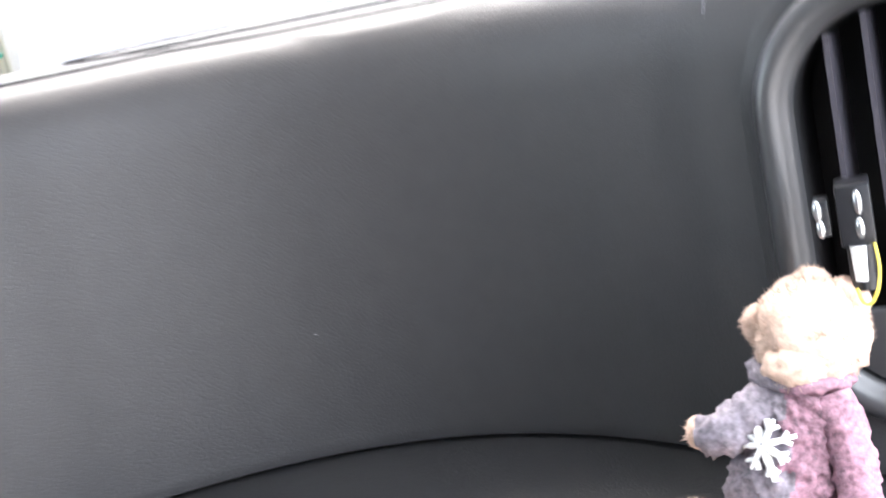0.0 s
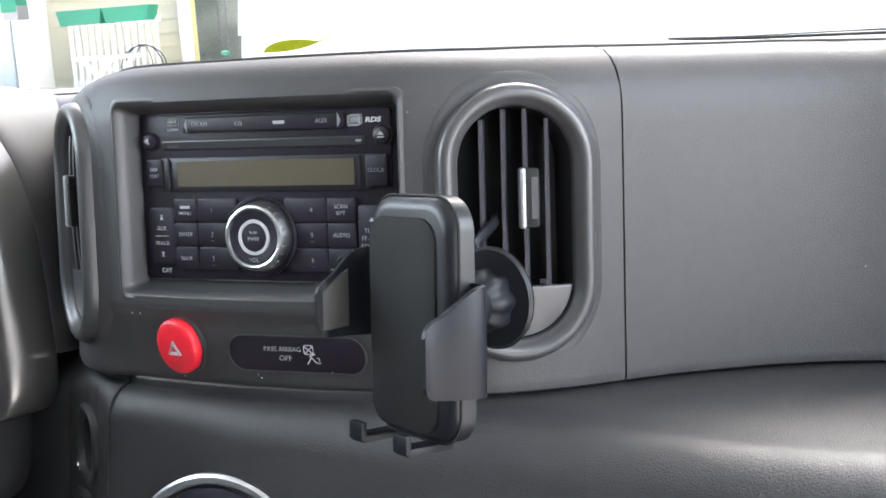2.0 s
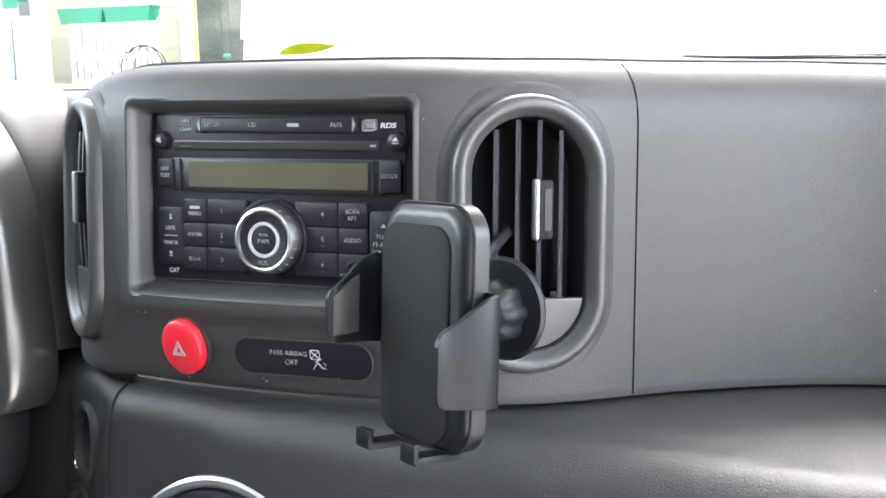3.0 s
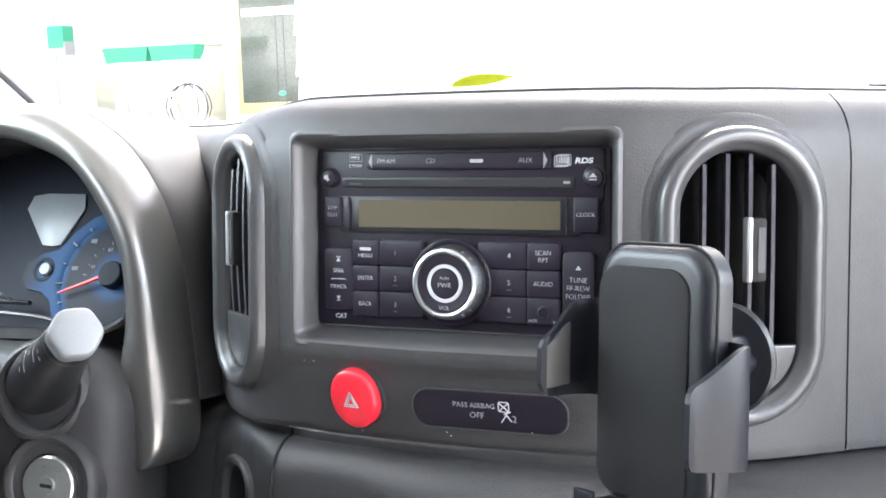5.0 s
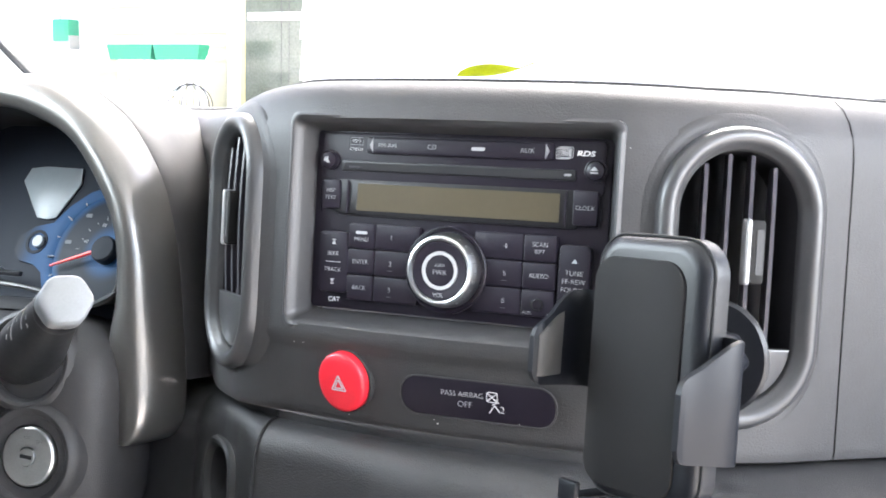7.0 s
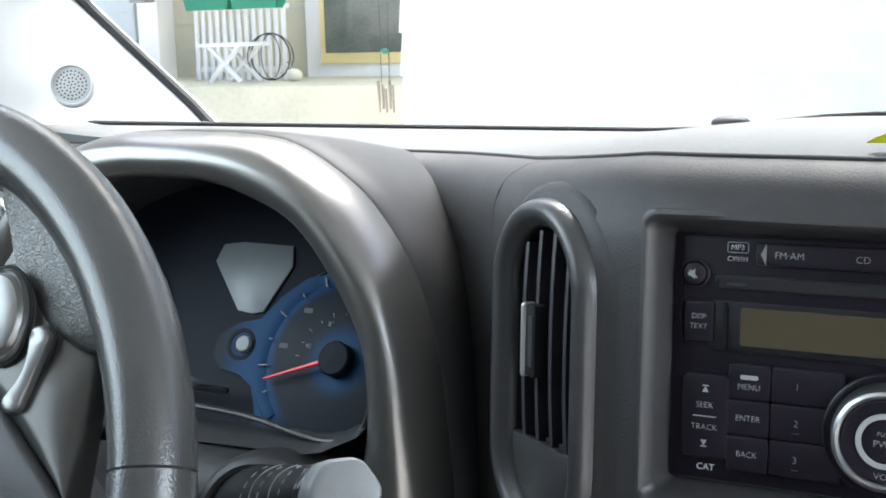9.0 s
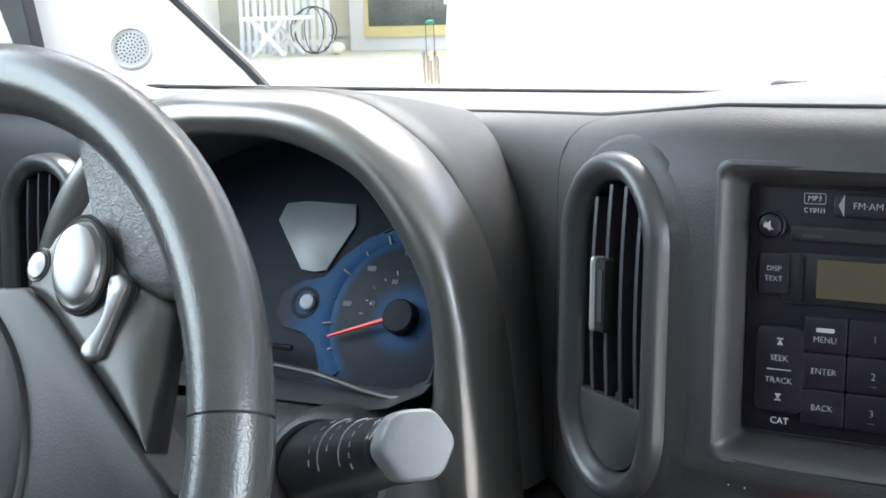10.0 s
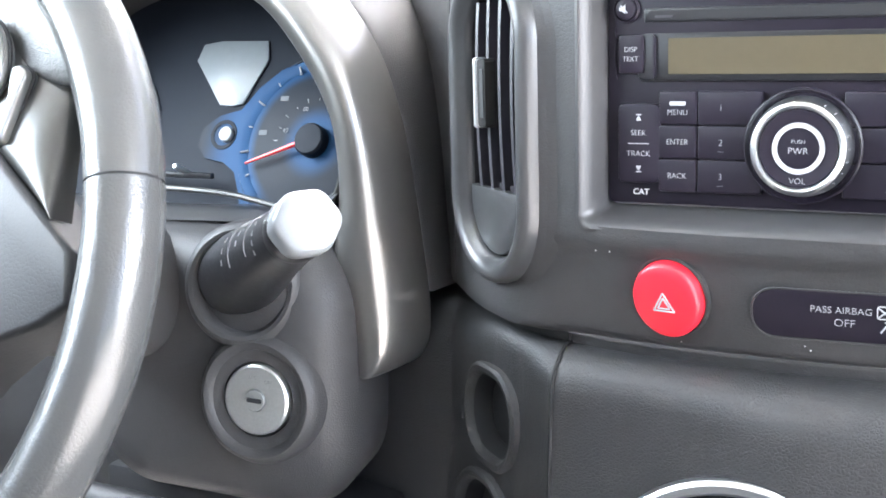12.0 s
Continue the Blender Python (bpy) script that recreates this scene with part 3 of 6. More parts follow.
LV = on_dash(-0.1545, VZ, 0.0030)
air_vent("air_vent", LV, "oval air vent with satin grey ring and black slats", slat_turn=14, knob_at=-0.0050, hw=0.0435, low_at=0.0335)
air_vent("air_vent", on_dash(VX, VZ, 0.0030), "oval air vent with satin grey ring, phone holder clipped on", slat_turn=-18, knob_at=0.007)
PV = on_dash(PVX, VZ, 0.003)
air_vent("air_vent", PV, "oval end air vent with grey ring, clip on a slat", slat_turn=0, knob_at=None)
DV = axes((-0.662, 0.150, 1.006), (1, -0.10, 0), (0, 0, 1))
air_vent("air_vent", DV, "oval driver-side air vent with grey ring", slat_turn=0, knob_at=None, on_face=False)

# ---- radio ----
RX = 0.001
RM = axes((RX, 0.0, 1.045), (1, 0, 0), (0, 0, 1))


def rm(x, y, z=0.0):
    return RM @ Matrix.Translation((x, y, z))


radio = thing("car_radio", (RX, 0, 0.994), "black double-height car radio with olive display and round knob", "car radio")
# surround that slopes in from the panel
rows = []
W0, W1 = RAD_X0 - RX, RAD_X1 - RX
H0, H1 = RAD_Z0 - 1.045, RAD_Z1 - 1.045
def ringpts(x0, x1, y0, y1, r):
    return rrect(x1 - x0, y1 - y0, r, 6, (x0 + x1) / 2, (y0 + y1) / 2)
for grow, r, lift, f in ((0.0030, 0.006, -0.0035, 1), (0.0030, 0.006, 0.0006, 1), (0.0012, 0.006, 0.0014, 1), (-0.0005, 0.0055, 0.0002, 1), (-0.0035, 0.0045, -0.008, 1), (-0.0062, 0.0035, 0.0015, 0), (-0.0078, 0.0030, -0.003, 0)):
    ring = []
    for x, y in ringpts(W0 - grow, W1 + grow, H0 - grow, H1 + grow, r):
        z = lift - gy(x + RX) if f else lift
        ring.append(RM @ Vector((x, y, z)))
    rows.append(ring)
part("surround", sheet(rows, closed_v=True), M_BEZEL, radio, "grey sloping surround", sharp=50)
body = part("faceplate", prism(rrect(0.1815, 0.1065, 0.003, 4, 0, 0.0005), rm(0, 0, -0.012), 0.012, 0.0008), M_RADIO, radio)
part("upper_block", prism(rrect(0.1745, 0.0300, 0.003, 4, 0, 0.0365), rm(0, 0, 0), 0.0016, 0.0010), M_RADIO, radio)
def plain_bar(w, h, m, parent):
    """A small plain mark in place of a maker's word."""
    return part("print_bar", prism(rrect(w, h, h * 0.3, 2), m, 0.0003), M_INK, parent)


# mode bar
bar = part("mode_bar", prism(rrect(0.1140, 0.0095, 0.002, 4), rm(0.0008, 0.0445, 0.0014), 0.0026, 0.0010), M_KEY, radio)
for s in (-1, 1):
    part("bar_end", prism([(0, -0.0045), (0.0022 * s, 0), (0, 0.0045)], rm(0.0008 + s * 0.0528, 0.0445, 0.0040), 0.0004), M_INKD, bar)
for word, x in (("FM·AM", -0.0428), ("CD", -0.0145), ("", 0.0138), ("AUX", 0.0430)):
    if word:
        letters(word, 0.0040, rm(x, 0.0444, 0.0040), radio)
    else:
        plain_bar(0.0080, 0.0020, rm(x, 0.0444, 0.0040), radio)
letters("MP3", 0.0032, rm(-0.0640, 0.0466, 0.0019), radio, M_INKB)
part("print_box", tube([rm(-0.0640, 0.0466, 0.0018) @ Vector((x, y, 0)) for x, y in rrect(0.0085, 0.0042, 0.0006, 2)], 0.00016, 4, closed=True), M_INK, radio)
letters("CY01H", 0.0028, rm(-0.0640, 0.0418, 0.0019), radio, M_INKB)
for k in range(3):
    part("print_box", tube([rm(0.0648 - 0.001 * k, 0.0446 - 0.0004 * k, 0.0018) @ Vector((x, y, 0)) for x, y in rrect(0.0075, 0.0058, 0.0006, 2)], 0.00022, 4, closed=True), M_INK, radio)
letters("RDS", 0.0040, rm(0.0762, 0.0440, 0.0020) @ Matrix(((1, 0.22, 0, 0), (0, 1, 0, 0), (0, 0, 1, 0), (0, 0, 0, 1))), radio, M_INKB, stretch=1.40, bold=0.035)
for k in range(6):
    part("print_bar", prism(rrect(0.0006, 0.0034 + 0.0008 * (k % 2), 0.0001, 1), rm(0.0622 + 0.0010 * k, 0.0444, 0.0018), 0.0002), M_INK, radio)
# slot
slot = part("disc_slot", prism(rrect(0.144, 0.0062, 0.0012, 3), rm(-0.001, 0.0320, 0.0014), 0.0010, 0.0004), M_BLACK, radio)
part("slot_gap", prism(rrect(0.140, 0.0040, 0.0008, 3), rm(-0.001, 0.0320, 0.0023), 0.0003), M_VOID, slot)
part("slot_tab", prism(rrect(0.008, 0.0012, 0.0005, 3), rm(-0.064, 0.0314, 0.0025), 0.0004), M_SLAT, slot)
part("slot_tab", prism(rrect(0.004, 0.0014, 0.0005, 3), rm(0.0665, 0.0322, 0.0025), 0.0004), M_INKD, slot)
for x, r, mk in ((-0.0812, 0.0050, "mute"), (0.0822, 0.0053, "eject")):
    k = part("round_key", lathe([(r + 0.0012, 0.0), (r + 0.0012, 0.0016), (r + 0.0004, 0.0020), (r, 0.0010), (r - 0.0004, 0.0034), (r - 0.0018, 0.0042), (0.0001, 0.0044)], rm(x, 0.035, 0.0010), 28), M_KEY, radio)
    if mk == "eject":
        part("mark", prism([(-0.0022, 0), (0.0022, 0), (0, 0.0024)], rm(x, 0.0350, 0.0055), 0.0002), M_INK, k)
        part("mark", prism(rrect(0.0044, 0.0008, 0.0001, 1), rm(x, 0.0338, 0.0055), 0.0002), M_INK, k)
    else:
        part("mark", prism([(-0.0022, -0.0008), (-0.001, -0.0008), (0.0006, -0.0022), (0.0006, 0.0022), (-0.001, 0.0008), (-0.0022, 0.0008)], rm(x, 0.035, 0.0055), 0.0002), M_INK, k)
        part("mark", box(rm(x, 0.035, 0.0057).translation, (0.0046, 0.0002, 0.0005), rot=Matrix.Rotation(radians(45), 3, 'Y')), M_INK, k)
# display
well = part("display_well", prism(rrect(0.1500, 0.0215, 0.003, 4), rm(-0.001, 0.0137, 0.0002), 0.0016, 0.0008), M_BLACK, radio)
part("display", prism(rrect(0.1245, 0.0158, 0.0006, 2), rm(0.0004, 0.0140, 0.0016), 0.0006), M_LCD, well, "unlit olive display")
for s in (-1, 1):
    part("glint_edge", prism([(0, -0.0085), (0.0012 * s, -0.0100), (0.0012 * s, 0.0100), (0, 0.0085)], rm(-0.001 + s * 0.0665, 0.0137, 0.0016), 0.0014), M_KEY, well)


def key(x, y, w, h, words=(), size=0.0042, r=0.0012, lift=0.0026, gap=0.0046, z0=0.0004):
    k = part("key", prism(rrect(w, h, r, 3), rm(x, y, z0), lift, 0.0007), M_KEY, radio)
    for i, wd in enumerate(words):
        if not wd:
            plain_bar(0.0072, 0.0018, rm(x, y + gap * ((len(words) - 1) / 2 - i), z0 + lift), k)
            continue
        letters(wd, size * 0.9, rm(x, y + gap * ((len(words) - 1) / 2 - i), z0 + lift), k, stretch=0.95)
    return k


key(-0.0790, 0.0150, 0.0118, 0.0170, ("DISP", "TEXT"), 0.0036, gap=0.0042)
key(0.0775, 0.0146, 0.0142, 0.0190, ("CLOCK",), 0.0038)
for s, x in ((-1, -0.0868), (1, 0.0860)):
    part("side_arc", tube(smooth_path([rm(x - s * 0.0006, 0.0040, 0.001).translation, rm(x + s * 0.0004, 0.0146, 0.001).translation, rm(x - s * 0.0006, 0.0250, 0.001).translation], 9), 0.0004, 5), M_KEY, radio)
key(-0.0752, -0.0250, 0.0196, 0.0360, (), r=0.003)
for word, y in (("SEEK", -0.0202), ("TRACK", -0.0296)):
    letters(word, 0.0035, rm(-0.0752, y, 0.0030), radio)
part("rule", prism(rrect(0.0100, 0.0004, 0.0001, 1), rm(-0.0752, -0.0250, 0.0030), 0.0002), M_INK, radio)
for y, s in ((-0.0135, 1), (-0.0362, -1)):
    part("mark", prism([(-0.0013, -0.0011 * s), (0.0013, -0.0011 * s), (0, 0.0013 * s)], rm(-0.0752, y, 0.0030), 0.0002), M_INK, radio)
    part("mark", prism(rrect(0.0026, 0.0005, 0.0001, 1), rm(-0.0752, y + 0.0016 * s, 0.0030), 0.0002), M_INK, radio)
for i, (a, b, c, d) in enumerate(((("", "MENU"), "1", "4", ("SCAN", "RPT")), (("ENTER",), "2", "5", ("AUDIO",)), (("BACK",), "3", "6", ()))):
    y = -0.0088 - 0.0152 * i
    key(-0.0572, y, 0.0172, 0.0148, a, 0.0040, gap=0.0040)
    key(-0.0340, y, 0.0284, 0.0148, (), r=0.001, lift=0.0022)
    letters(b, 0.0042, rm(-0.0378, y, 0.0026), radio, M_INKD if i == 0 else M_INK)
    key(0.0288, y, 0.0292, 0.0148, (), r=0.001, lift=0.0022)
    letters(c, 0.0042, rm(0.0330, y, 0.0026), radio)
    key(0.0533, y, 0.0192, 0.0148, d, 0.0042, gap=0.0040)
    if i:
        for sx in (-0.0378, 0.0330):
            for q in range(3):
                part("dot", prism(circle(0.00025, 6), rm(sx - 0.0010 + 0.0010 * q, y - 0.0040, 0.0026), 0.0002), M_INKD, radio)
part("jack", lathe([(0.0036, 0), (0.0036, 0.0008), (0.0028, 0.0010), (0.0026, -0.001), (0.0001, -0.001)], rm(0.0532, -0.0398, 0.0030), 24), M_BLACK, radio, "dark round socket")
letters("AUX", 0.0026, rm(0.0475, -0.0446, 0.0030), radio)
letters("IN", 0.0026, rm(0.0605, -0.0450, 0.0030), radio)
key(0.0735, -0.0250, 0.0180, 0.0385, (), r=0.003)
for word, y in (("TUNE", -0.0212), ("FF-REW", -0.0258), ("FOLDER", -0.0304)):
    letters(word, 0.0040, rm(0.0735, y, 0.0030), radio)
for y, s in ((-0.0145, 1), (-0.0370, -1)):
    part("mark", prism([(-0.0017, -0.0011 * s), (0.0017, -0.0011 * s), (0, 0.0014 * s)], rm(0.0735, y, 0.0030), 0.0002), M_INK, radio)
letters("CAT", 0.0039, rm(-0.0748, -0.0474, 0.0001), radio, M_INKB, bold=0.005)
# volume knob
KM = rm(-0.0026, -0.0248, 0.0) @ Matrix.Diagonal((0.95, 0.95, 1, 1))
kn = part("volume_knob", lathe([(0.0264, 0.0), (0.0263, 0.0032), (0.0256, 0.0037), (0.0248, 0.0030), (0.0238, 0.0018), (0.0226, 0.0016)], KM, 56), M_RADIO, radio, "black knob collar")
part("knob_ring", lathe([(0.0228, 0.0015), (0.0226, 0.0040), (0.0214, 0.0108), (0.0207, 0.0122), (0.0193, 0.0129), (0.0181, 0.0125), (0.0176, 0.0112)], KM, 56), M_CHROME, kn, "brushed silver knob ring")
part("knob_cap", lathe([(0.0177, 0.0100), (0.0176, 0.0114), (0.0168, 0.0118), (0.0118, 0.0112), (0.0116, 0.0106), (0.0092, 0.0110), (0.0001, 0.0112)], KM, 56), M_KEY, kn)
part("white_ring", lathe([(0.0116, 0.0108), (0.0114, 0.0117), (0.0094, 0.0117), (0.0092, 0.0108)], KM, 48), M_INK, kn)
for k in range(9):
    a = radians(-60 + 15 * k)
    part("notch", box(KM @ Vector((0.0217 * math.cos(a), 0.0217 * math.sin(a), 0.0088)), (0.0008, 0.0034, 0.0005), rot=Matrix.Rotation(-a, 3, 'Y')), M_KNOBGREY, kn)
letters("PUSH", 0.0026, KM @ Matrix.Translation((0, 0.0030, 0.0113)), kn)
letters("PWR", 0.0042, KM @ Matrix.Translation((0, -0.0012, 0.0113)), kn)
letters("VOL", 0.0038, KM @ Matrix.Translation((0, -0.0146, 0.0117)), kn)

# ---- hazard switch and airbag lamp ----
hm = on_dash(-0.0558, 0.9530, -0.0082) @ Matrix.Rotation(radians(-4), 4, 'Y') @ Matrix.Rotation(radians(12), 4, 'X')
hz = thing("hazard_switch", hm.translation, "round red hazard warning switch with white triangle", "switch")
hs = Matrix.Diagonal((0.95, 1.02, 1, 1))
cap_hz = part("button", lathe([(0.0175, -0.006), (0.0175, 0.0045), (0.0170, 0.0060), (0.0158, 0.0070), (0.0120, 0.0076), (0.0001, 0.0080)], hm @ hs, 48), M_RED, hz, "glossy red dome")
part("collar", lathe([(0.0196, -0.004), (0.0194, 0.0008), (0.0182, 0.0012), (0.0177, -0.002)], hm @ hs, 48), M_DASH, hz)
for r in (0.0058, 0.0034):
    tri = [hm @ Vector((r * math.cos(radians(90 + 120 * k)), -0.0010 + r * math.sin(radians(90 + 120 * k)), 0.0081)) for k in range(3)]
    bm = bmesh.new()
    for a, b in zip(tri, tri[1:] + tri[:1]):
        tube([a, b], 0.0004, 5, bm=bm)
    part("triangle", bm, M_INK, cap_hz)
am = on_dash(0.0278, 0.9505, -0.0082) @ Matrix.Rotation(radians(12), 4, 'X')
ab = thing("airbag_indicator", am.translation, "black rounded passenger airbag off indicator panel", "indicator")
part("panel", prism(rrect(0.0905, 0.0225, 0.0100, 8), am @ Matrix.Translation((0, 0, -0.004)), 0.0046, 0.0008), M_RADIO, ab)
part("rim", tube([am @ Vector((x, y, 0.0003)) for x, y in rrect(0.0912, 0.0232, 0.0104, 8)], 0.0005, 6, closed=True), M_DASH, ab)
am2 = am @ Matrix.Translation((0, 0, 0.0006))
letters("PASS AIRBAG", 0.0043, am2 @ Matrix.Translation((-0.0085, 0.0032, 0)), ab)
letters("OFF", 0.0050, am2 @ Matrix.Translation((-0.0070, -0.0026, 0)), ab)
letters("2", 0.0056, am2 @ Matrix.Translation((0.0150, -0.0036, 0)), ab)
for a, b in (((0.0065, 0.0055), (0.0115, 0.0012)), ((0.0115, 0.0055), (0.0065, 0.0012)), ((0.0075, -0.0058), (0.0105, -0.0012)), ((0.0105, -0.0012), (0.0135, -0.0050)), ((0.0090, -0.001), (0.0130, 0.0008))):
    part("mark", tube([am2 @ Vector((*a, 0.0003)), am2 @ Vector((*b, 0.0003))], 0.00035, 5), M_INK, ab)
part("mark", tube([am2 @ Vector((0.009 + x, 0.0034 + y, 0.0003)) for x, y in rrect(0.0060, 0.0056, 0.001, 2)], 0.0003, 5, closed=True), M_INK, ab)
# ---- instrument hood and gauges ----
HX = -0.385
OUT = [(0.0, 1.1345), (0.031, 1.1340), (0.0634, 1.1297), (0.0945, 1.1143), (0.1178, 1.0951), (0.1407, 1.0624), (0.1538, 1.0240), (0.1606, 0.9850), (0.1670, 0.9330), (0.1680, 0.9130), (0.1662, 0.8990), (0.1605, 0.8890), (0.1530, 0.8845)]
INN = [(0.0, 1.1085), (0.025, 1.1078), (0.053, 1.1012), (0.085, 1.0870), (0.1093, 1.0590), (0.1246, 1.0310), (0.1292, 1.0076), (0.1290, 0.9800), (0.1230, 0.9440), (0.1290, 0.9200), (0.1345, 0.9020), (0.1370, 0.8880), (0.1400, 0.8835)]


def arch(pts, n=64):
    half = [tuple(p) for p in smooth_path([(a, 0, b) for a, b in pts], n)]
    left = [(-x, y, z) for x, y, z in reversed(half[1:])]
    return [Vector((HX + x, 0, z)) for x, y, z in left + half]


ao, ai = arch(OUT), arch(INN)


def section(mix, y, grow=0.0, lean=0.0):
    row = []
    for o, i in zip(ao, ai):
        p = i.lerp(o, mix)
        c = Vector((HX, 0, 1.0))
        p = p + (p - c).normalized() * grow if grow else p.copy()
        p.y = y + lean * (p.z - 1.0)
        row.append(p)
    return row


hood = thing("instrument_hood", (HX, 0.06, 0.885), "arched hood with silver painted rim over the gauges", "instrument hood")
part("silver_rim", sheet([section(0.10, 0.042), section(0.02, 0.034), section(0.06, 0.0250), section(0.16, 0.0212), section(0.38, 0.0194), section(0.58, 0.0198), section(0.70, 0.0222), section(0.80, 0.0272), section(0.90, 0.0350), section(0.97, 0.0440), section(1.0, 0.0530), section(1.0, 0.058)]), M_RIM, hood, "silver painted rim", sharp=60)
part("shell", sheet([[p for p, q in zip(section(1.0, y, g), ao) if q.z > 0.927] for y, g in ((0.0585, -0.0006), (0.0600, 0.0008), (0.085, 0.0015), (0.14, -0.002), (0.22, -0.010), (0.30, -0.030))]), M_DASH, hood, "dark grey shell", sharp=60)
part("inner_wall", sheet([section(0.06, 0.036, 0, 0.0), section(0.0, 0.050, -0.001), section(0.0, 0.085, -0.004, 0.35), section(0.0, 0.120, -0.010, 0.45)]), M_BLACKM, hood, sharp=60)

CM = axes((HX, 0.07, 1.008), (1, 0, 0), (0, math.sin(radians(25)), math.cos(radians(25))))
clus = thing("instrument_cluster", (HX, 0.07, 0.965), "unlit blue and black gauge cluster behind the wheel", "gauge cluster")


def cm(x, y, z=0.0):
    return CM @ Matrix.Translation((x, y, z))


part("backplate", prism(rrect(0.268, 0.150, 0.045, 10, 0, 0.026), cm(0, 0, -0.004), 0.004), M_LENS, clus)
for s in (-1, 1):
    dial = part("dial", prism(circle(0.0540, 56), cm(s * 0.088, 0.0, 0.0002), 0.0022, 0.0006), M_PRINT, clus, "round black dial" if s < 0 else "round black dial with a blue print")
    rows = []
    for rr, zz in ((0.0470, 0.0025), (0.0505, 0.0036), (0.0535, 0.0036), (0.0545, 0.0020)):
        rows.append([CM @ Vector((s * 0.088 + s * -1 * rr * math.cos(radians(a)), rr * math.sin(radians(a)), zz)) for a in range(-46, 122, 6)])
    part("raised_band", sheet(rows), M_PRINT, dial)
    part("hub", lathe([(0.0100, 0.002), (0.0100, 0.0085), (0.0090, 0.0098), (0.0001, 0.0102)], cm(s * 0.088, 0, 0), 32), M_LENS, dial)
    a = radians(200 if s > 0 else 200)
    d = Vector((math.cos(a), math.sin(a), 0))
    p0, p1 = Vector((s * 0.088, 0, 0.0080)) + d * 0.009, Vector((s * 0.088, 0, 0.0066)) + d * 0.046
    part("needle", tube([CM @ p0, CM @ p1], lambda u: 0.0016 - 0.0008 * u, 6), M_NEEDLE, dial, "red pointer")
    for k in range(13):
        a = radians(208 - 19 * k)
        r0, r1, th = (0.0455, 0.0510, 0.0006) if k % 2 else (0.0462, 0.0488, 0.0005)
        e = Vector((math.cos(a), math.sin(a), 0))
        part("tick", tube([CM @ (Vector((s * 0.088, 0, 0.0040)) + e * r0), CM @ (Vector((s * 0.088, 0, 0.0040)) + e * r1)], th, 4), M_INKD, dial)
    for k in range(11):
        a = radians(196 - 17 * k)
        e = Vector((math.cos(a), math.sin(a), 0))
        r1 = 0.0290 if k % 2 else 0.0278
        part("inner_tick", tube([CM @ (Vector((s * 0.088, 0, 0.0026)) + e * 0.0262), CM @ (Vector((s * 0.088, 0, 0.0026)) + e * r1)], 0.0003, 4), M_INKD, dial)
    for k in range(4):
        a = radians(172 - 37 * k)
        part("number_bar", prism(rrect(0.0056, 0.0030, 0.0004, 2), cm(s * 0.088 + 0.0385 * math.cos(a), 0.0385 * math.sin(a), 0.0024), 0.0003), M_FAINT, dial)
    if s > 0:
        for wd, a in (("40", 163), ("80", 116), ("120", 66), ("160", 22)):
            letters(wd, 0.0040, cm(s * 0.088 + 0.0225 * math.cos(radians(a)), 0.0225 * math.sin(radians(a)), 0.0030), dial, M_INKD)
    part("dial_edge", tube([CM @ Vector((s * 0.088 + 0.0560 * math.cos(radians(a)), 0.0560 * math.sin(radians(a)), 0.0010)) for a in range(20, 165, 5)], 0.0006, 5), M_FAINT, dial)
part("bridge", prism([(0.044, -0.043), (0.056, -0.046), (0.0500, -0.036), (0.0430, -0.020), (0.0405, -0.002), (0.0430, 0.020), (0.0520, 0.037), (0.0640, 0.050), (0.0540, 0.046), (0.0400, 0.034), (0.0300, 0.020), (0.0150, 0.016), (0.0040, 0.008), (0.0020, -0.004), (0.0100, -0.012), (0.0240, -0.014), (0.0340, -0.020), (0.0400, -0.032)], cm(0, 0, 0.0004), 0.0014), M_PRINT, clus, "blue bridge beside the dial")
LO = [(-0.0130, 0.0527), (-0.0100, 0.0638), (0.0040, 0.0660), (0.0390, 0.0655), (0.0421, 0.0530), (0.0296, 0.0241), (0.0215, 0.0225), (0.0120, 0.0234)]
part("message_display", prism(LO, cm(0, 0, 0.0006), 0.0012, 0.0003), M_GREYLCD, clus, "blank grey display")
part("button_hole", lathe([(0.0098, 0.0012), (0.0096, 0.0022), (0.0072, 0.0022), (0.0070, 0.0010)], cm(0.0205, 0.0036, 0), 28), M_LENS, clus)
part("white_button", lathe([(0.0050, 0.001), (0.0049, 0.0040), (0.0042, 0.0046), (0.0001, 0.0048)], cm(0.0232, 0.0036, 0), 28), M_GREYLCD, clus)
part("trip_bar", box((CM @ Vector((-0.004, -0.0262, 0.012))), (0.062, 0.004, 0.0035), 0.001), M_BLACK, clus)
for x in (0.0060, -0.0196):
    part("reset_pin", lathe([(0.0016, -0.004), (0.0018, 0.010), (0.0012, 0.0112), (0.0001, 0.0114)], cm(x, -0.024, 0.012), 14), M_STEEL, clus, "small bright pin")
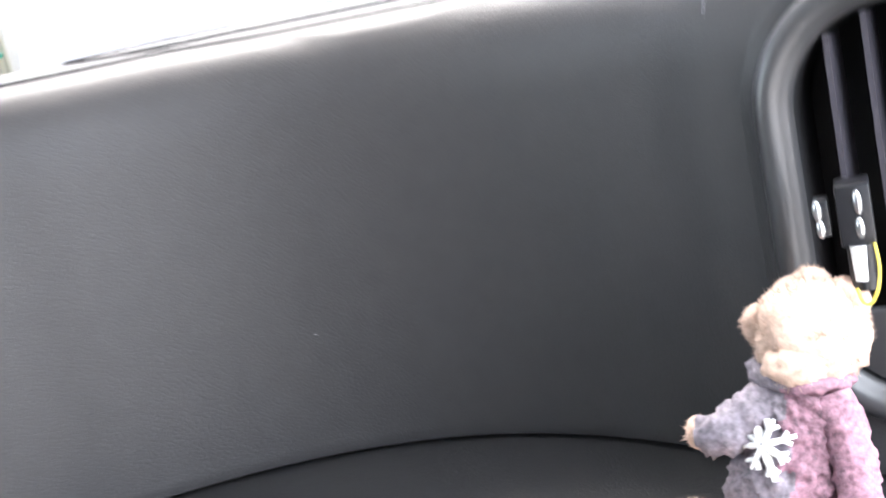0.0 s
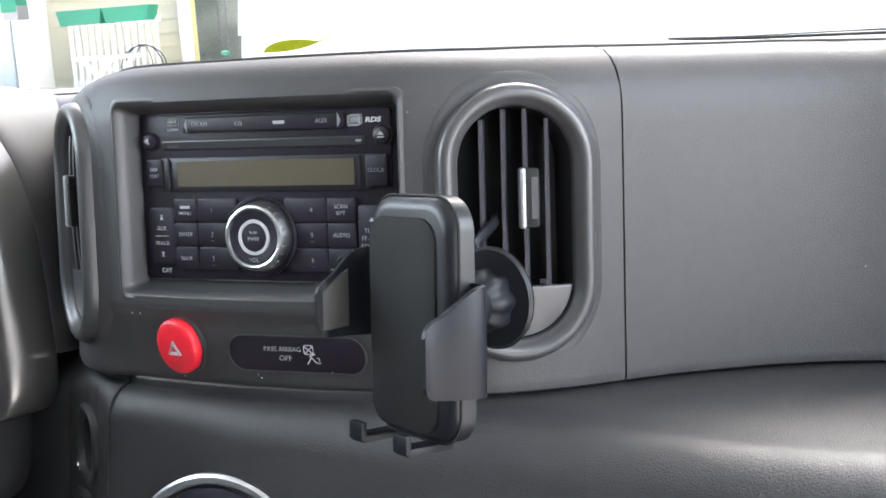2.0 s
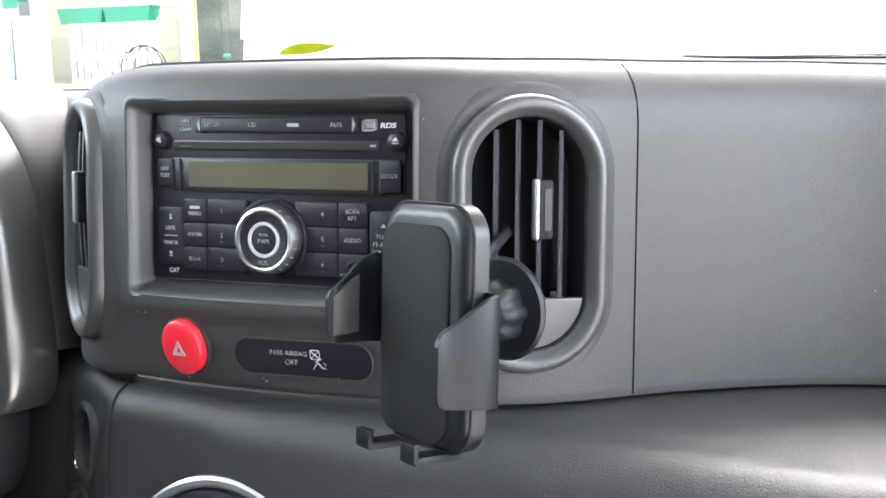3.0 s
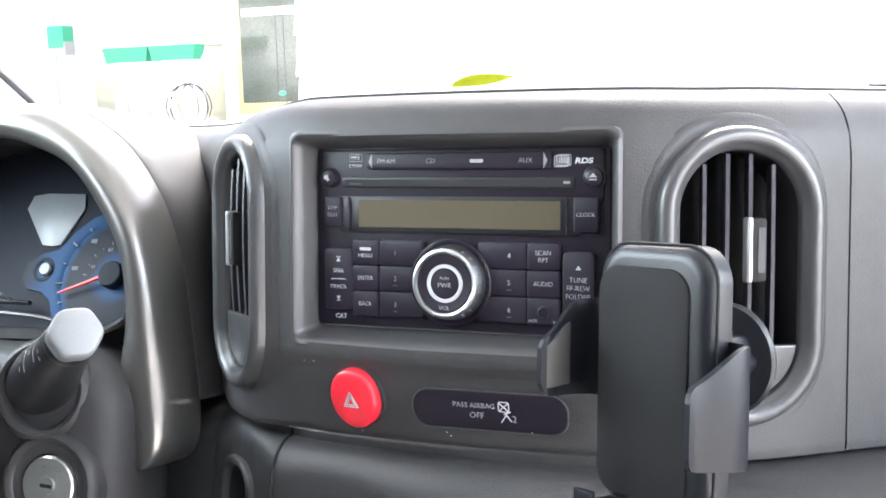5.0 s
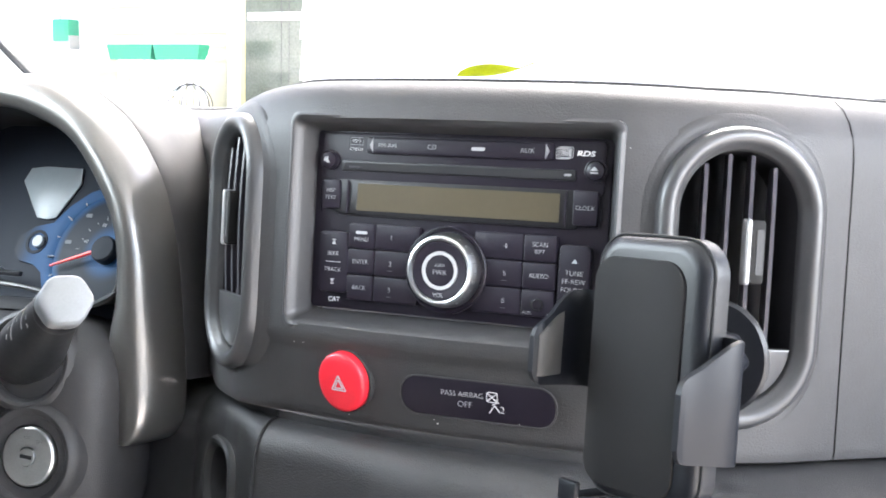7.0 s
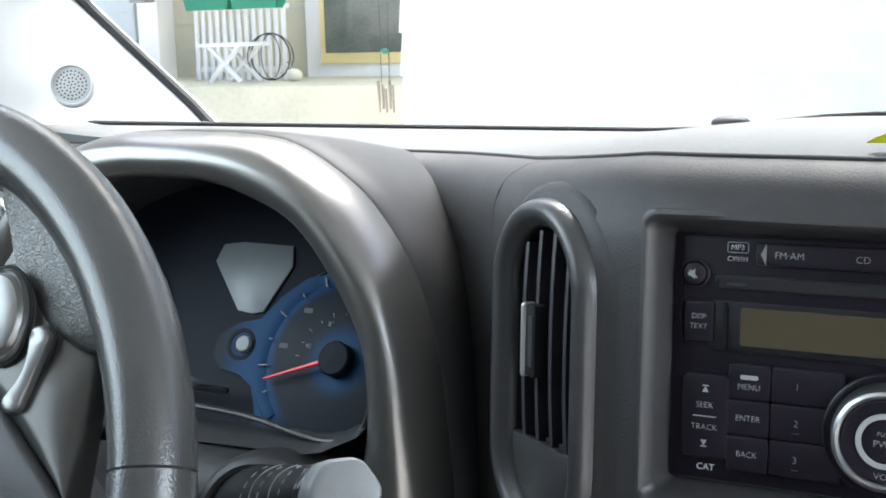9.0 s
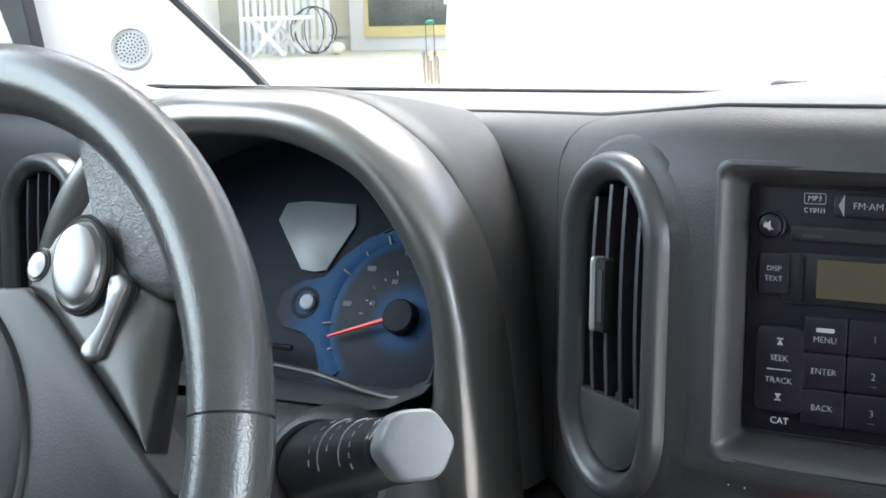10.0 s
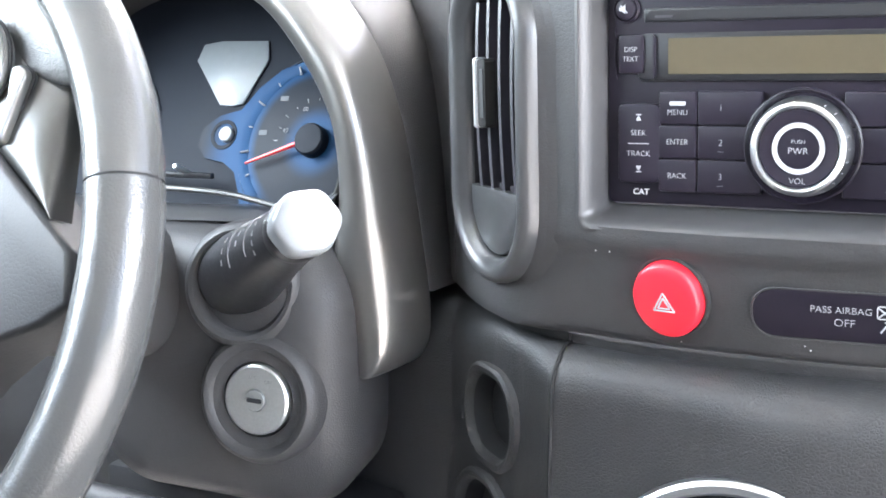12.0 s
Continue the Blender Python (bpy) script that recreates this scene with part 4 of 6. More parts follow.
# lower edge of the gauge well
rows = []
for y, z, w in ((0.020, 0.9700, 0.128), (0.034, 0.9765, 0.129), (0.046, 0.9760, 0.129), (0.060, 0.9680, 0.129)):
    rows.append([Vector((HX - w + 2 * w * k / 24, y, z - 0.004 * (1 - abs(2 * k / 24 - 1)) + 0.06 * max(abs(2 * k / 24 - 1) - 0.8, 0))) for k in range(25)])
part("lip_trim", tube(smooth_path([(-0.4300, 0.030, 0.9836), (-0.3900, 0.030, 0.9838), (-0.3593, 0.030, 0.9834), (-0.3290, 0.030, 0.9815), (-0.3001, 0.030, 0.9764), (-0.2791, 0.030, 0.9746), (-0.2621, 0.030, 0.9811), (-0.2550, 0.030, 0.9950), (-0.2540, 0.031, 1.0080)], 44), 0.0018, 8), M_POD, clus, "thin silver edge")
part("well_lip", sheet(rows), M_TRIM, clus, "grey lower lip", sharp=60)

# ---- steering column ----
col = thing("column_cover", (-0.33, 0.02, 0.80), "dark grey plastic steering column cover", "column cover")


def shroud(y, w, z0, z1, r, cx=-0.337):
    return [Vector((cx + p[0], y, (z0 + z1) / 2 + p[1])) for p in rrect(2 * w, z1 - z0, r, 8)]


part("cover", sheet([shroud(0.16, 0.075, 0.812, 0.962, 0.045), shroud(0.06, 0.088, 0.806, 0.966, 0.045), shroud(0.022, 0.094, 0.803, 0.966, 0.045), shroud(0.008, 0.091, 0.806, 0.962, 0.045), shroud(0.000, 0.085, 0.811, 0.956, 0.044),
                     shroud(-0.006, 0.077, 0.820, 0.947, 0.042), shroud(-0.0095, 0.060, 0.834, 0.934, 0.036), shroud(-0.011, 0.036, 0.852, 0.918, 0.025), shroud(-0.0112, 0.0001, 0.8849, 0.8851, 0.00004)], closed_v=True), M_DASH, col, sharp=70)
# solid black block in place of the shade under the cover
part("under_shade", box((-0.335, 0.050, 0.789), (0.200, 0.060, 0.034), 0.004), M_VOID, col, "black block standing in for the shade below the cover")
part("column_neck", tube([(-0.378, 0.03, 0.920), (-0.388, -0.15, 0.966)], lambda u: 0.040 - 0.002 * u, 32), M_DASH, col)
sb = Vector((-0.298, -0.006, 0.9450))
sdir = (Vector((-0.1845, -0.101, 0.9975)) - sb).normalized()
sx = Vector((0, 0, 1)).cross(sdir).normalized()
SM = axes(sb, sx, sdir.cross(sx))
bdir = (sdir * 0.35 + Vector((-0.05, -0.65, 0.05))).normalized()
bx0 = Vector((0, 0, 1)).cross(bdir).normalized()
BTM = axes(sb + Vector((0.0010, -0.0050, -0.0060)), bx0, bdir.cross(bx0))
part("stalk_boot", lathe([(0.0375, -0.044), (0.0368, -0.014), (0.0352, -0.0050), (0.0330, -0.0008), (0.0305, 0.0008), (0.0282, 0.0004), (0.0264, -0.0014), (0.0254, -0.005), (0.0250, -0.014)], BTM, 48), M_DASH, col, "raised round boot")
LM = axes((-0.2870, -0.0150, 0.8765), (1, 0.12, 0), (0, 0.10, 1))
part("lock_rim", lathe([(0.0385, -0.040), (0.0368, -0.003), (0.0345, 0.0018), (0.0320, 0.0034), (0.0295, 0.0028), (0.0275, 0.0006), (0.0235, -0.0002), (0.0212, -0.0012), (0.0202, -0.008)], LM, 48), M_DASH, col, "raised round rim")

lock = thing("ignition_lock", LM.translation, "round brushed steel ignition lock with key slot", "ignition lock")
part("barrel", lathe([(0.0200, -0.010), (0.0196, 0.0010), (0.0184, 0.0020), (0.0065, 0.0022), (0.0062, 0.0008), (0.0058, 0.0034), (0.0001, 0.0036)], LM, 48), M_STEEL, lock)
part("keyway", prism(rrect(0.0088, 0.0024, 0.0004, 2), LM @ Matrix.Translation((0, 0, 0.0034)) @ Matrix.Rotation(radians(-4), 4, 'Z'), 0.0005), M_VOID, lock)
letters("ON", 0.0030, LM @ Matrix.Translation((0.0080, 0.0105, 0.0022)), lock, M_INKD)
letters("ACC", 0.0024, LM @ Matrix.Translation((-0.0015, 0.0125, 0.0022)), lock, M_INKD)

# ---- wiper stalk ----
st = thing("wiper_stalk", sb, "black wiper stalk with a pale grey rounded tip", "stalk")
part("arm", lathe([(0.0225, -0.014), (0.0222, 0.010), (0.0196, 0.040), (0.0168, 0.070), (0.0150, 0.100), (0.0145, 0.1130)], SM, 36), M_BLACK, st)
part("collar", lathe([(0.0143, 0.1120), (0.0149, 0.1150), (0.0149, 0.1235), (0.0143, 0.1250)], SM, 36), M_BLACK, st)
tipm = SM @ Matrix.Translation((0, 0, 0.125))
rows = []
for r, z in ((0.0142, 0.0), (0.0149, 0.003), (0.0150, 0.0125), (0.0146, 0.0150), (0.0135, 0.0164), (0.0105, 0.0172), (0.0050, 0.0176), (0.00002, 0.0176)):
    rows.append([tipm @ Vector((r * (1 + 0.034 * math.cos(12 * math.pi * k / 48)) * math.cos(2 * math.pi * k / 48), r * (1 + 0.034 * math.cos(12 * math.pi * k / 48)) * math.sin(2 * math.pi * k / 48), z + 0.16 * r * math.cos(2 * math.pi * k / 48))) for k in range(48)])
part("tip", sheet(rows, closed_v=True), M_TIP, st, "pale grey moulded tip")
_v = SM.to_3x3().inverted() @ Vector((0.35, -0.75, 0.55))
A0 = math.degrees(math.atan2(_v.y, _v.x))
for z, n, rr in ((0.040, 5, 0.0198), (0.064, 4, 0.0176), (0.094, 6, 0.0155)):
    for k in range(n):
        a = radians(A0 - 40 + 18 * k)
        p = [SM @ Vector((rr * math.cos(a + radians(q)), rr * math.sin(a + radians(q)), z)) for q in (0, 9)]
        part("mark", tube(p, 0.00042, 4), M_INKD, st)
for z, rr in ((0.052, 0.0187), (0.080, 0.0164)):
    p = [SM @ Vector((rr * math.cos(radians(A0 + q)), rr * math.sin(radians(A0 + q)), z)) for q in range(-50, 60, 10)]
    part("mark", tube(p, 0.00045, 4), M_INKD, st)
part("symbol", tube([SM @ Vector((0.0151 * math.cos(radians(A0 + a)), 0.0151 * math.sin(radians(A0 + a)), 0.1195 + z)) for a, z in ((-18, -0.002), (18, -0.002), (18, 0.003), (-18, 0.003))], 0.0005, 4, closed=True), M_INK, st)

# ---- steering wheel ----
WA = radians(21)
WC = Vector((-0.387, -0.190, 0.980))
WM = axes(WC, (1, 0, 0), (0, math.sin(WA), math.cos(WA)))
wheel = thing("steering_wheel", WC, "grey leather steering wheel with silver buttons, turned", "steering wheel")
RC, RT = 0.1685, 0.0150


def rim_arc(a0, a1, n, r=RT, flat=1.12):
    rows = []
    for k in range(n + 1):
        a = radians(a0 + (a1 - a0) * k / n)
        c = Vector((RC * math.cos(a), RC * math.sin(a), 0))
        e = Vector((math.cos(a), math.sin(a), 0))
        rows.append([WM @ (c + e * (r * math.cos(2 * math.pi * q / 20)) + Vector((0, 0, r * flat * math.sin(2 * math.pi * q / 20)))) for q in range(20)])
    return sheet(rows, closed_v=True)


SEAMS = [14.0, 128.0, 194.0, 308.0]
for a0, a1 in zip(SEAMS, SEAMS[1:] + [SEAMS[0] + 360]):
    part("rim_section", rim_arc(a0 + 0.16, a1 - 0.16, max(int((a1 - a0) / 4), 6)), M_LEATHER, wheel, "grained leather rim")
for a in SEAMS:
    part("rim_seam", rim_arc(a - 0.3, a + 0.3, 1, RT - 0.0004), M_SEAM, wheel)


def wm(x, y, z=0.0):
    return WM @ Matrix.Translation((x, y, z))


# airbag cover, pad and spokes
hub = part("hub_pad", lathe([(0.083, -0.030), (0.0828, 0.0080), (0.0815, 0.0105), (0.0780, 0.0118), (0.045, 0.0160), (0.0005, 0.0180)], wm(0, -0.002, 0), 64), M_PAD, wheel, "dark grey airbag cover")
PAD = [(0.0444, 0.0770), (0.0578, 0.0785), (0.0779, 0.0680), (0.1089, 0.0433), (0.1338, 0.0241), (0.1500, 0.0120), (0.1540, -0.0080), (0.1400, -0.0175), (0.1200, -0.0250), (0.1000, -0.0420), (0.0800, -0.0680), (0.0400, -0.0880)]
part("pad_surround", prism(PAD + [(-x, y) for x, y in reversed(PAD)], wm(0, 0, -0.024), 0.032, 0.004, 3), M_PAD, wheel, "dark grey pad round the cover")


def web(s):
    """The leather web that runs from the rim down to the buttons."""
    rows = []
    for a, r0 in ((68, 0.160), (65, 0.150), (60, 0.143), (54, 0.135), (48, 0.132), (42, 0.134), (37, 0.139), (33, 0.147), (30, 0.160)):
        e = Vector((math.cos(radians(a)) * s, math.sin(radians(a)), 0))
        row = []
        for k in range(9):
            u = k / 8
            r = 0.166 + (r0 - 0.166) * u
            row.append(WM @ (e * r + Vector((0, 0, 0.010 - 0.006 * u))))
        row += [WM @ (e * r0 + Vector((0, 0, -0.004))), WM @ (e * 0.166 + Vector((0, 0, -0.006)))]
        rows.append(row)
    part("spoke_web", sheet(rows, closed_v=True), M_SPOKE, wheel, "creased leather web", sharp=60)
    leaf = [(0.0701, 0.1047), (0.0750, 0.1150), (0.0735, 0.1290), (0.0640, 0.1430), (0.0900, 0.1400), (0.1150, 0.1200), (0.1290, 0.0960), (0.1220, 0.0860), (0.1000, 0.0980), (0.0840, 0.1090)]
    part("spoke", prism([(x * s, y) for x, y in leaf], wm(0, 0, -0.010), 0.014, 0.003, 3), M_SPOKE, wheel, "leather thumb spoke")
    near = smooth_path([(0.0613, 0.0766, 0), (0.0724, 0.0708, 0), (0.0900, 0.0575, 0), (0.1089, 0.0436, 0), (0.1230, 0.0330, 0), (0.1338, 0.0245, 0)], 26)
    away = smooth_path([(0.0640, 0.0890, 0), (0.0690, 0.1047, 0), (0.0800, 0.1130, 0), (0.1002, 0.1026, 0), (0.1170, 0.0900, 0), (0.1285, 0.0800, 0), (0.1310, 0.0600, 0), (0.1325, 0.0450, 0), (0.1342, 0.0250, 0)], 26)
    rows = []
    for i, (p, q) in enumerate(zip(near, away)):
        u = i / 25
        row = [WM @ Vector((p.x * s, p.y, -0.004))]
        for k in range(13):
            v = k / 12
            c = p.lerp(q, v)
            z = 0.0085 + 0.0012 * math.sin(math.pi * v) - 0.0075 * (v ** 2.2) * min(u * 2.2, 1.0) - 0.0030 * u
            z -= 0.0022 * (max(1 - 2 * v / 0.12, 0) ** 2 + max(1 - 2 * (1 - v) / 0.12, 0) ** 2)
            row.append(WM @ Vector((c.x * s, c.y, z)))
        rows.append(row + [WM @ Vector((q.x * s, q.y, -0.006))])
    pod = part("button_pod", sheet(rows), M_POD, wheel, "satin silver button pod tapering to a point", sharp=60)
    if s > 0:
        bx = wm(0.0852, 0.0887, 0.008) @ Matrix.Rotation(radians(18), 4, 'Z')
        part("round_button", lathe([(0.0186, -0.002), (0.0186, 0.0022), (0.0178, 0.0036), (0.0166, 0.0030), (0.0160, 0.0036), (0.0150, 0.0054), (0.0120, 0.0064), (0.0004, 0.0060)], bx @ Matrix.Diagonal((0.70, 1.0, 1, 1)), 48), M_SILVER, pod, "large silver rocker button")
        part("button_groove", tube([bx @ Vector((0.0194 * 0.70 * math.cos(2 * math.pi * k / 48), 0.0194 * math.sin(2 * math.pi * k / 48), 0.0010)) for k in range(48)], 0.0009, 6, closed=True), M_SEAM, pod)
        top, low = Vector((0.1065, 0.0865, 0)), Vector((0.0990, 0.0530, 0))
        ax = (low - top).normalized()
        cr = Vector((-ax.y, ax.x, 0))
        outl = []
        for sd in (1, -1):
            run = []
            for k in range(25):
                u = k / 24
                w = 0.0026 + 0.0030 * abs(2 * u - 1) ** 1.6
                w *= math.sqrt(max(1 - (max(abs(2 * u - 1) - 0.72, 0) / 0.28) ** 2, 0.0))
                c = top.lerp(low, u) + cr * (sd * w + 0.0030 * math.sin(math.pi * u))
                run.append((c.x, c.y))
            outl += run[1:-1] if sd > 0 else list(reversed(run))
        part("side_button", prism(outl, wm(0, 0, 0.003), 0.0080, 0.0016, 3), M_SILVER, pod, "narrow silver button")
        part("button_groove", tube([wm(0, 0, 0.0064) @ Vector((x, y, 0)) for x, y in outl], 0.0010, 6, closed=True), M_SEAM, pod)
        part("small_button", lathe([(0.0072, -0.004), (0.0072, 0.0030), (0.0064, 0.0042), (0.0055, 0.0036), (0.0050, 0.0048), (0.0002, 0.0054)], wm(0.0632, 0.0868, 0.0055) @ Matrix.Diagonal((0.85, 1.0, 1, 1)), 28), M_SILVER, pod, "small silver button")


web(1)
web(-1)

# ---- climate dial and pockets ----
AX, AZ, AR = -0.019, 0.8100, 0.0690
AM = axes((AX, -0.0405, AZ), (1, 0, 0), (0, 0.07, 1))
ac = thing("climate_dial", AM.translation, "large round climate control panel with a pale silver ring", "climate control")
part("ring", lathe([(AR + 0.001, -0.012), (AR, 0.002), (AR - 0.002, 0.0038), (AR - 0.005, 0.0040), (AR - 0.0065, 0.0028), (AR - 0.0070, -0.002)], AM, 72), M_CHROME, ac, "satin silver ring")
part("face", lathe([(AR - 0.0068, -0.004), (AR - 0.0072, 0.0008), (0.040, 0.0016), (0.0005, 0.0018)], AM, 64), M_BLACK, ac)
for k, (a0, a1) in enumerate(((64, 116), (118, 150), (30, 62))):
    outl = [((AR - 0.0085) * math.cos(radians(a)), (AR - 0.0085) * math.sin(radians(a))) for a in np.linspace(a0 + 1, a1 - 1, 14)]
    outl += [(0.036 * math.cos(radians(a)), 0.036 * math.sin(radians(a))) for a in np.linspace(a1 - 1, a0 + 1, 10)]
    part("sector_key", prism(outl, AM @ Matrix.Translation((0, 0, 0.0010)), 0.0024, 0.0006), M_KEY, ac)
for k in range(3):
    part("mark", tube(smooth_path([AM @ Vector((-0.0370 + 0.003 * k, 0.0395, 0.0038)), AM @ Vector((-0.0362 + 0.003 * k, 0.0415, 0.0038)), AM @ Vector((-0.0370 + 0.003 * k, 0.0440, 0.0038))], 6), 0.0003, 4), M_INK, ac)
part("mark", tube([AM @ Vector((x, y, 0.0038)) for x, y in ((-0.0405, 0.0450), (-0.0280, 0.0450), (-0.0300, 0.0490), (-0.0345, 0.0500), (-0.0385, 0.0490))], 0.0004, 4, closed=True), M_INK, ac)
letters("FRONT", 0.0034, AM @ Matrix.Translation((-0.0345, 0.0355, 0.0034)), ac)


for nm, cx, cz, w, h, lab in POCKETS:
    m = pocket_frame(cx, cz)
    pk = thing(nm, m.translation, lab, "pocket", kind="structure")

    def ring(grow, z):
        return [m @ Vector((p[0], p[1], z)) for p in rrect(w + 2 * grow, h + 2 * grow, (min(w, h) / 2 + grow) * 0.96, 8)]

    part("lip", sheet([ring(*q) for q in ((0.0150, -0.018), (0.0080, -0.008), (0.0056, -0.0004), (0.0038, 0.0009), (0.0014, 0.0006), (-0.0002, -0.0010), (-0.0012, -0.004))], closed_v=True), M_LOWER, pk)
    # well and floor near black: the shade of the recess is in the colour
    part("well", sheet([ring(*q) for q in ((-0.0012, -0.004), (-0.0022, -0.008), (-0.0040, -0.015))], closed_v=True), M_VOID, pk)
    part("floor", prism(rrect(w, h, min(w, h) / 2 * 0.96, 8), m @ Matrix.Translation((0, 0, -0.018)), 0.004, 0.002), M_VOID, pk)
    # unseen sheet added to stop daylight showing round the lip
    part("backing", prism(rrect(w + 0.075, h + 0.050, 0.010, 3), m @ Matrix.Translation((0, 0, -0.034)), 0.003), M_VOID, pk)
# trim rail below the column
part("knee_rail", tube(smooth_path([(-0.46, -0.02, 0.80), (-0.39, -0.018, 0.800), (-0.345, -0.012, 0.793), (-0.30, 0.0, 0.778), (-0.25, 0.01, 0.765), (-0.21, 0.02, 0.76)], 30), 0.010, 12), M_LOWER, dash, "grey rail below the column")

# ---- phone holder ----
PH = axes((0.136, -0.088, 0.9870), (0.866, -0.5, 0), (0, 0.02, 1))
ph = thing("phone_holder", PH.translation, "black plastic phone holder clipped to an air vent, empty", "phone holder")
part("back_shell", prism(rrect(0.0720, 0.1240, 0.0170, 8), PH @ Matrix.Translation((0.001, 0, -0.0130)), 0.0145, 0.0070, 5), M_PHONE, ph)
part("rim_line", tube([PH @ Vector((p[0] + 0.001, p[1], -0.0035)) for p in rrect(0.0724, 0.1244, 0.0172, 8)], 0.0007, 6, closed=True), M_SEAM, ph)
part("rubber_pad", prism(rrect(0.0570, 0.1085, 0.0120, 7), PH @ Matrix.Translation((-0.0035, -0.0030, 0.0008)), 0.0020, 0.0009), M_RUBBER, ph, "matt rubber pad")
ARM = smooth_path([(0.034, 0, -0.0110), (0.0440, 0, -0.0105), (0.0495, 0, -0.0070), (0.0505, 0, 0.0), (0.0490, 0, 0.0080), (0.0465, 0, 0.0160), (0.0452, 0, 0.0220), (0.0460, 0, 0.0265)], 26)
for s in (-1, 1):
    lo, hi = (-0.0150, 0.0330) if s < 0 else (-0.0345, 0.0200)
    rows = []
    for p in ARM:
        q = min(max((p.z + 0.006) / 0.0325, 0), 1)
        e = max(q - 0.80, 0) / 0.20
        top = hi - 0.0165 * q * q * (3 - 2 * q) - 0.0060 * (1 - math.sqrt(max(1 - e * e, 0)))
        low = lo + 0.0020 * q + 0.0060 * (1 - math.sqrt(max(1 - e * e, 0)))
        row = []
        for x, y in ((0.0, low), (0.0028, low + 0.0003), (0.0031, low + 0.0012), (0.0031, top - 0.0012), (0.0028, top - 0.0003), (0.0, top), (-0.0003, top - 0.001), (-0.0003, low + 0.001)):
            row.append(PH @ Vector((s * (p.x + x), y, p.z)))
        rows.append(row)
    bm = sheet(rows, closed_v=True)
    cap(bm, rows[0])
    cap(bm, list(reversed(rows[-1])))
    claw = part("clamp_arm", bm, M_CLAW, ph, "curved clamp arm", sharp=40)
    rows = []
    for k, p in enumerate(ARM[13:24]):
        g = 0.0004 + 0.0014 * math.sin(math.pi * min(k + 0.6, 10.4 - k + 0.6) / 11)
        y0, y1 = lo + 0.0055, hi - 0.0085 - 0.0150 * min(max((p.z + 0.006) / 0.0325, 0), 1) ** 2
        rows.append([PH @ Vector((s * (p.x - g * e), y0 + (y1 - y0) * w, p.z)) for w, e in ((0.0, -0.6), (0.03, 0.8), (0.10, 1.0), (0.90, 1.0), (0.97, 0.8), (1.0, -0.6))])
    part("clamp_pad", sheet(rows), M_GRIP, claw, "soft grey pad")
for x in (-0.0250, 0.0145):
    rot = PH.to_3x3()
    bm = box(PH @ Vector((x, -0.0640, 0.003)), (0.0120, 0.0042, 0.0280), 0.0012, rot=rot)
    box(PH @ Vector((x, -0.0600, 0.0165)), (0.0120, 0.0100, 0.0036), 0.0012, rot=rot, bm=bm)
    part("foot", bm, M_CLAW, ph, "small bent foot")
# ball joint, nut, disc and hooks towards the vent
back = PH @ Vector((0.010, 0.0, -0.0130))
dc = Vector((0.1610, -0.0330, 0.9905))
ax = (back - dc).normalized()
side = ax.cross(Vector((0, 0, 1))).normalized()
DMX = axes(dc, side, Vector((0, 0, 1)) - ax * ax.z)
if DMX.to_3x3().col[2].dot(ax) < 0:
    DMX = axes(dc, -side, Vector((0, 0, 1)) - ax * ax.z)
ln = (back - dc).length
part("disc", lathe([(0.0005, -0.0040), (0.0225, -0.0035), (0.0250, -0.001), (0.0255, 0.0012), (0.0240, 0.0030), (0.0150, 0.0042), (0.0130, 0.0044)], DMX @ Matrix.Diagonal((1.0, 1.12, 1, 1)), 44), M_PHONE, ph, "round clip plate")
rows = []
for r, z in ((0.0142, 0.003), (0.0162, 0.0055), (0.0166, 0.0090), (0.0164, 0.0140), (0.0150, 0.0180), (0.0118, 0.0215)):
    rows.append([DMX @ Vector((r * (1 + 0.07 * math.cos(8 * a)) * math.cos(a), r * (1 + 0.07 * math.cos(8 * a)) * math.sin(a), z)) for a in np.linspace(0, 2 * math.pi, 64, endpoint=False)])
part("nut", sheet(rows, closed_v=True), M_CLAW, ph, "scalloped ball-joint nut", sharp=60)
part("ball", lathe([(0.0118, 0.018), (0.0125, 0.024), (0.0112, 0.030), (0.0095, 0.034), (0.0095, ln + 0.002)], DMX, 28), M_PHONE, ph)
for dx, dz in ((-0.010, 0.010), (-0.0135, 0.006)):
    a = dc + Vector((-0.012, 0.006, 0.026 + dz * 0.3))
    part("hook", tube([dc + Vector((-0.006, 0.004, 0.012)), a, Vector((0.1500 + dx * 0.3, 0.0120, 1.0260 + dz * 0.3)), Vector((0.1490 + dx * 0.5, 0.0230, 1.0280 + dz * 0.3))], 0.0030, 8, flat=0.6), M_PHONE, ph)
# ---- plush bear ----
def blob(c, r, s=(1, 1, 1), n=28, seed=1, rough=0.06, fine=0.05, rot=None, bm=None):
    """A furry lump: a ball with two sizes of uneven relief."""
    b2 = bmesh.new()
    bmesh.ops.create_uvsphere(b2, u_segments=n * 2, v_segments=n, radius=1)
    for v in b2.verts:
        d = v.co.normalized()
        k = 1 + rough * noise.noise(d * 2.2 + Vector((seed, 0, 0))) + fine * noise.noise(d * 11 + Vector((0, seed, 0))) + fine * 0.7 * noise.noise(d * 27 + Vector((0, 0, seed)))
        p = Vector((d.x * s[0], d.y * s[1], d.z * s[2])) * (r * k)
        v.co = Vector(c) + (rot @ p if rot else p)
    if bm is None:
        return b2
    tmp = bpy.data.meshes.new("tmp")
    b2.to_mesh(tmp)
    b2.free()
    bm.from_mesh(tmp)
    bpy.data.meshes.remove(tmp)
    return bm


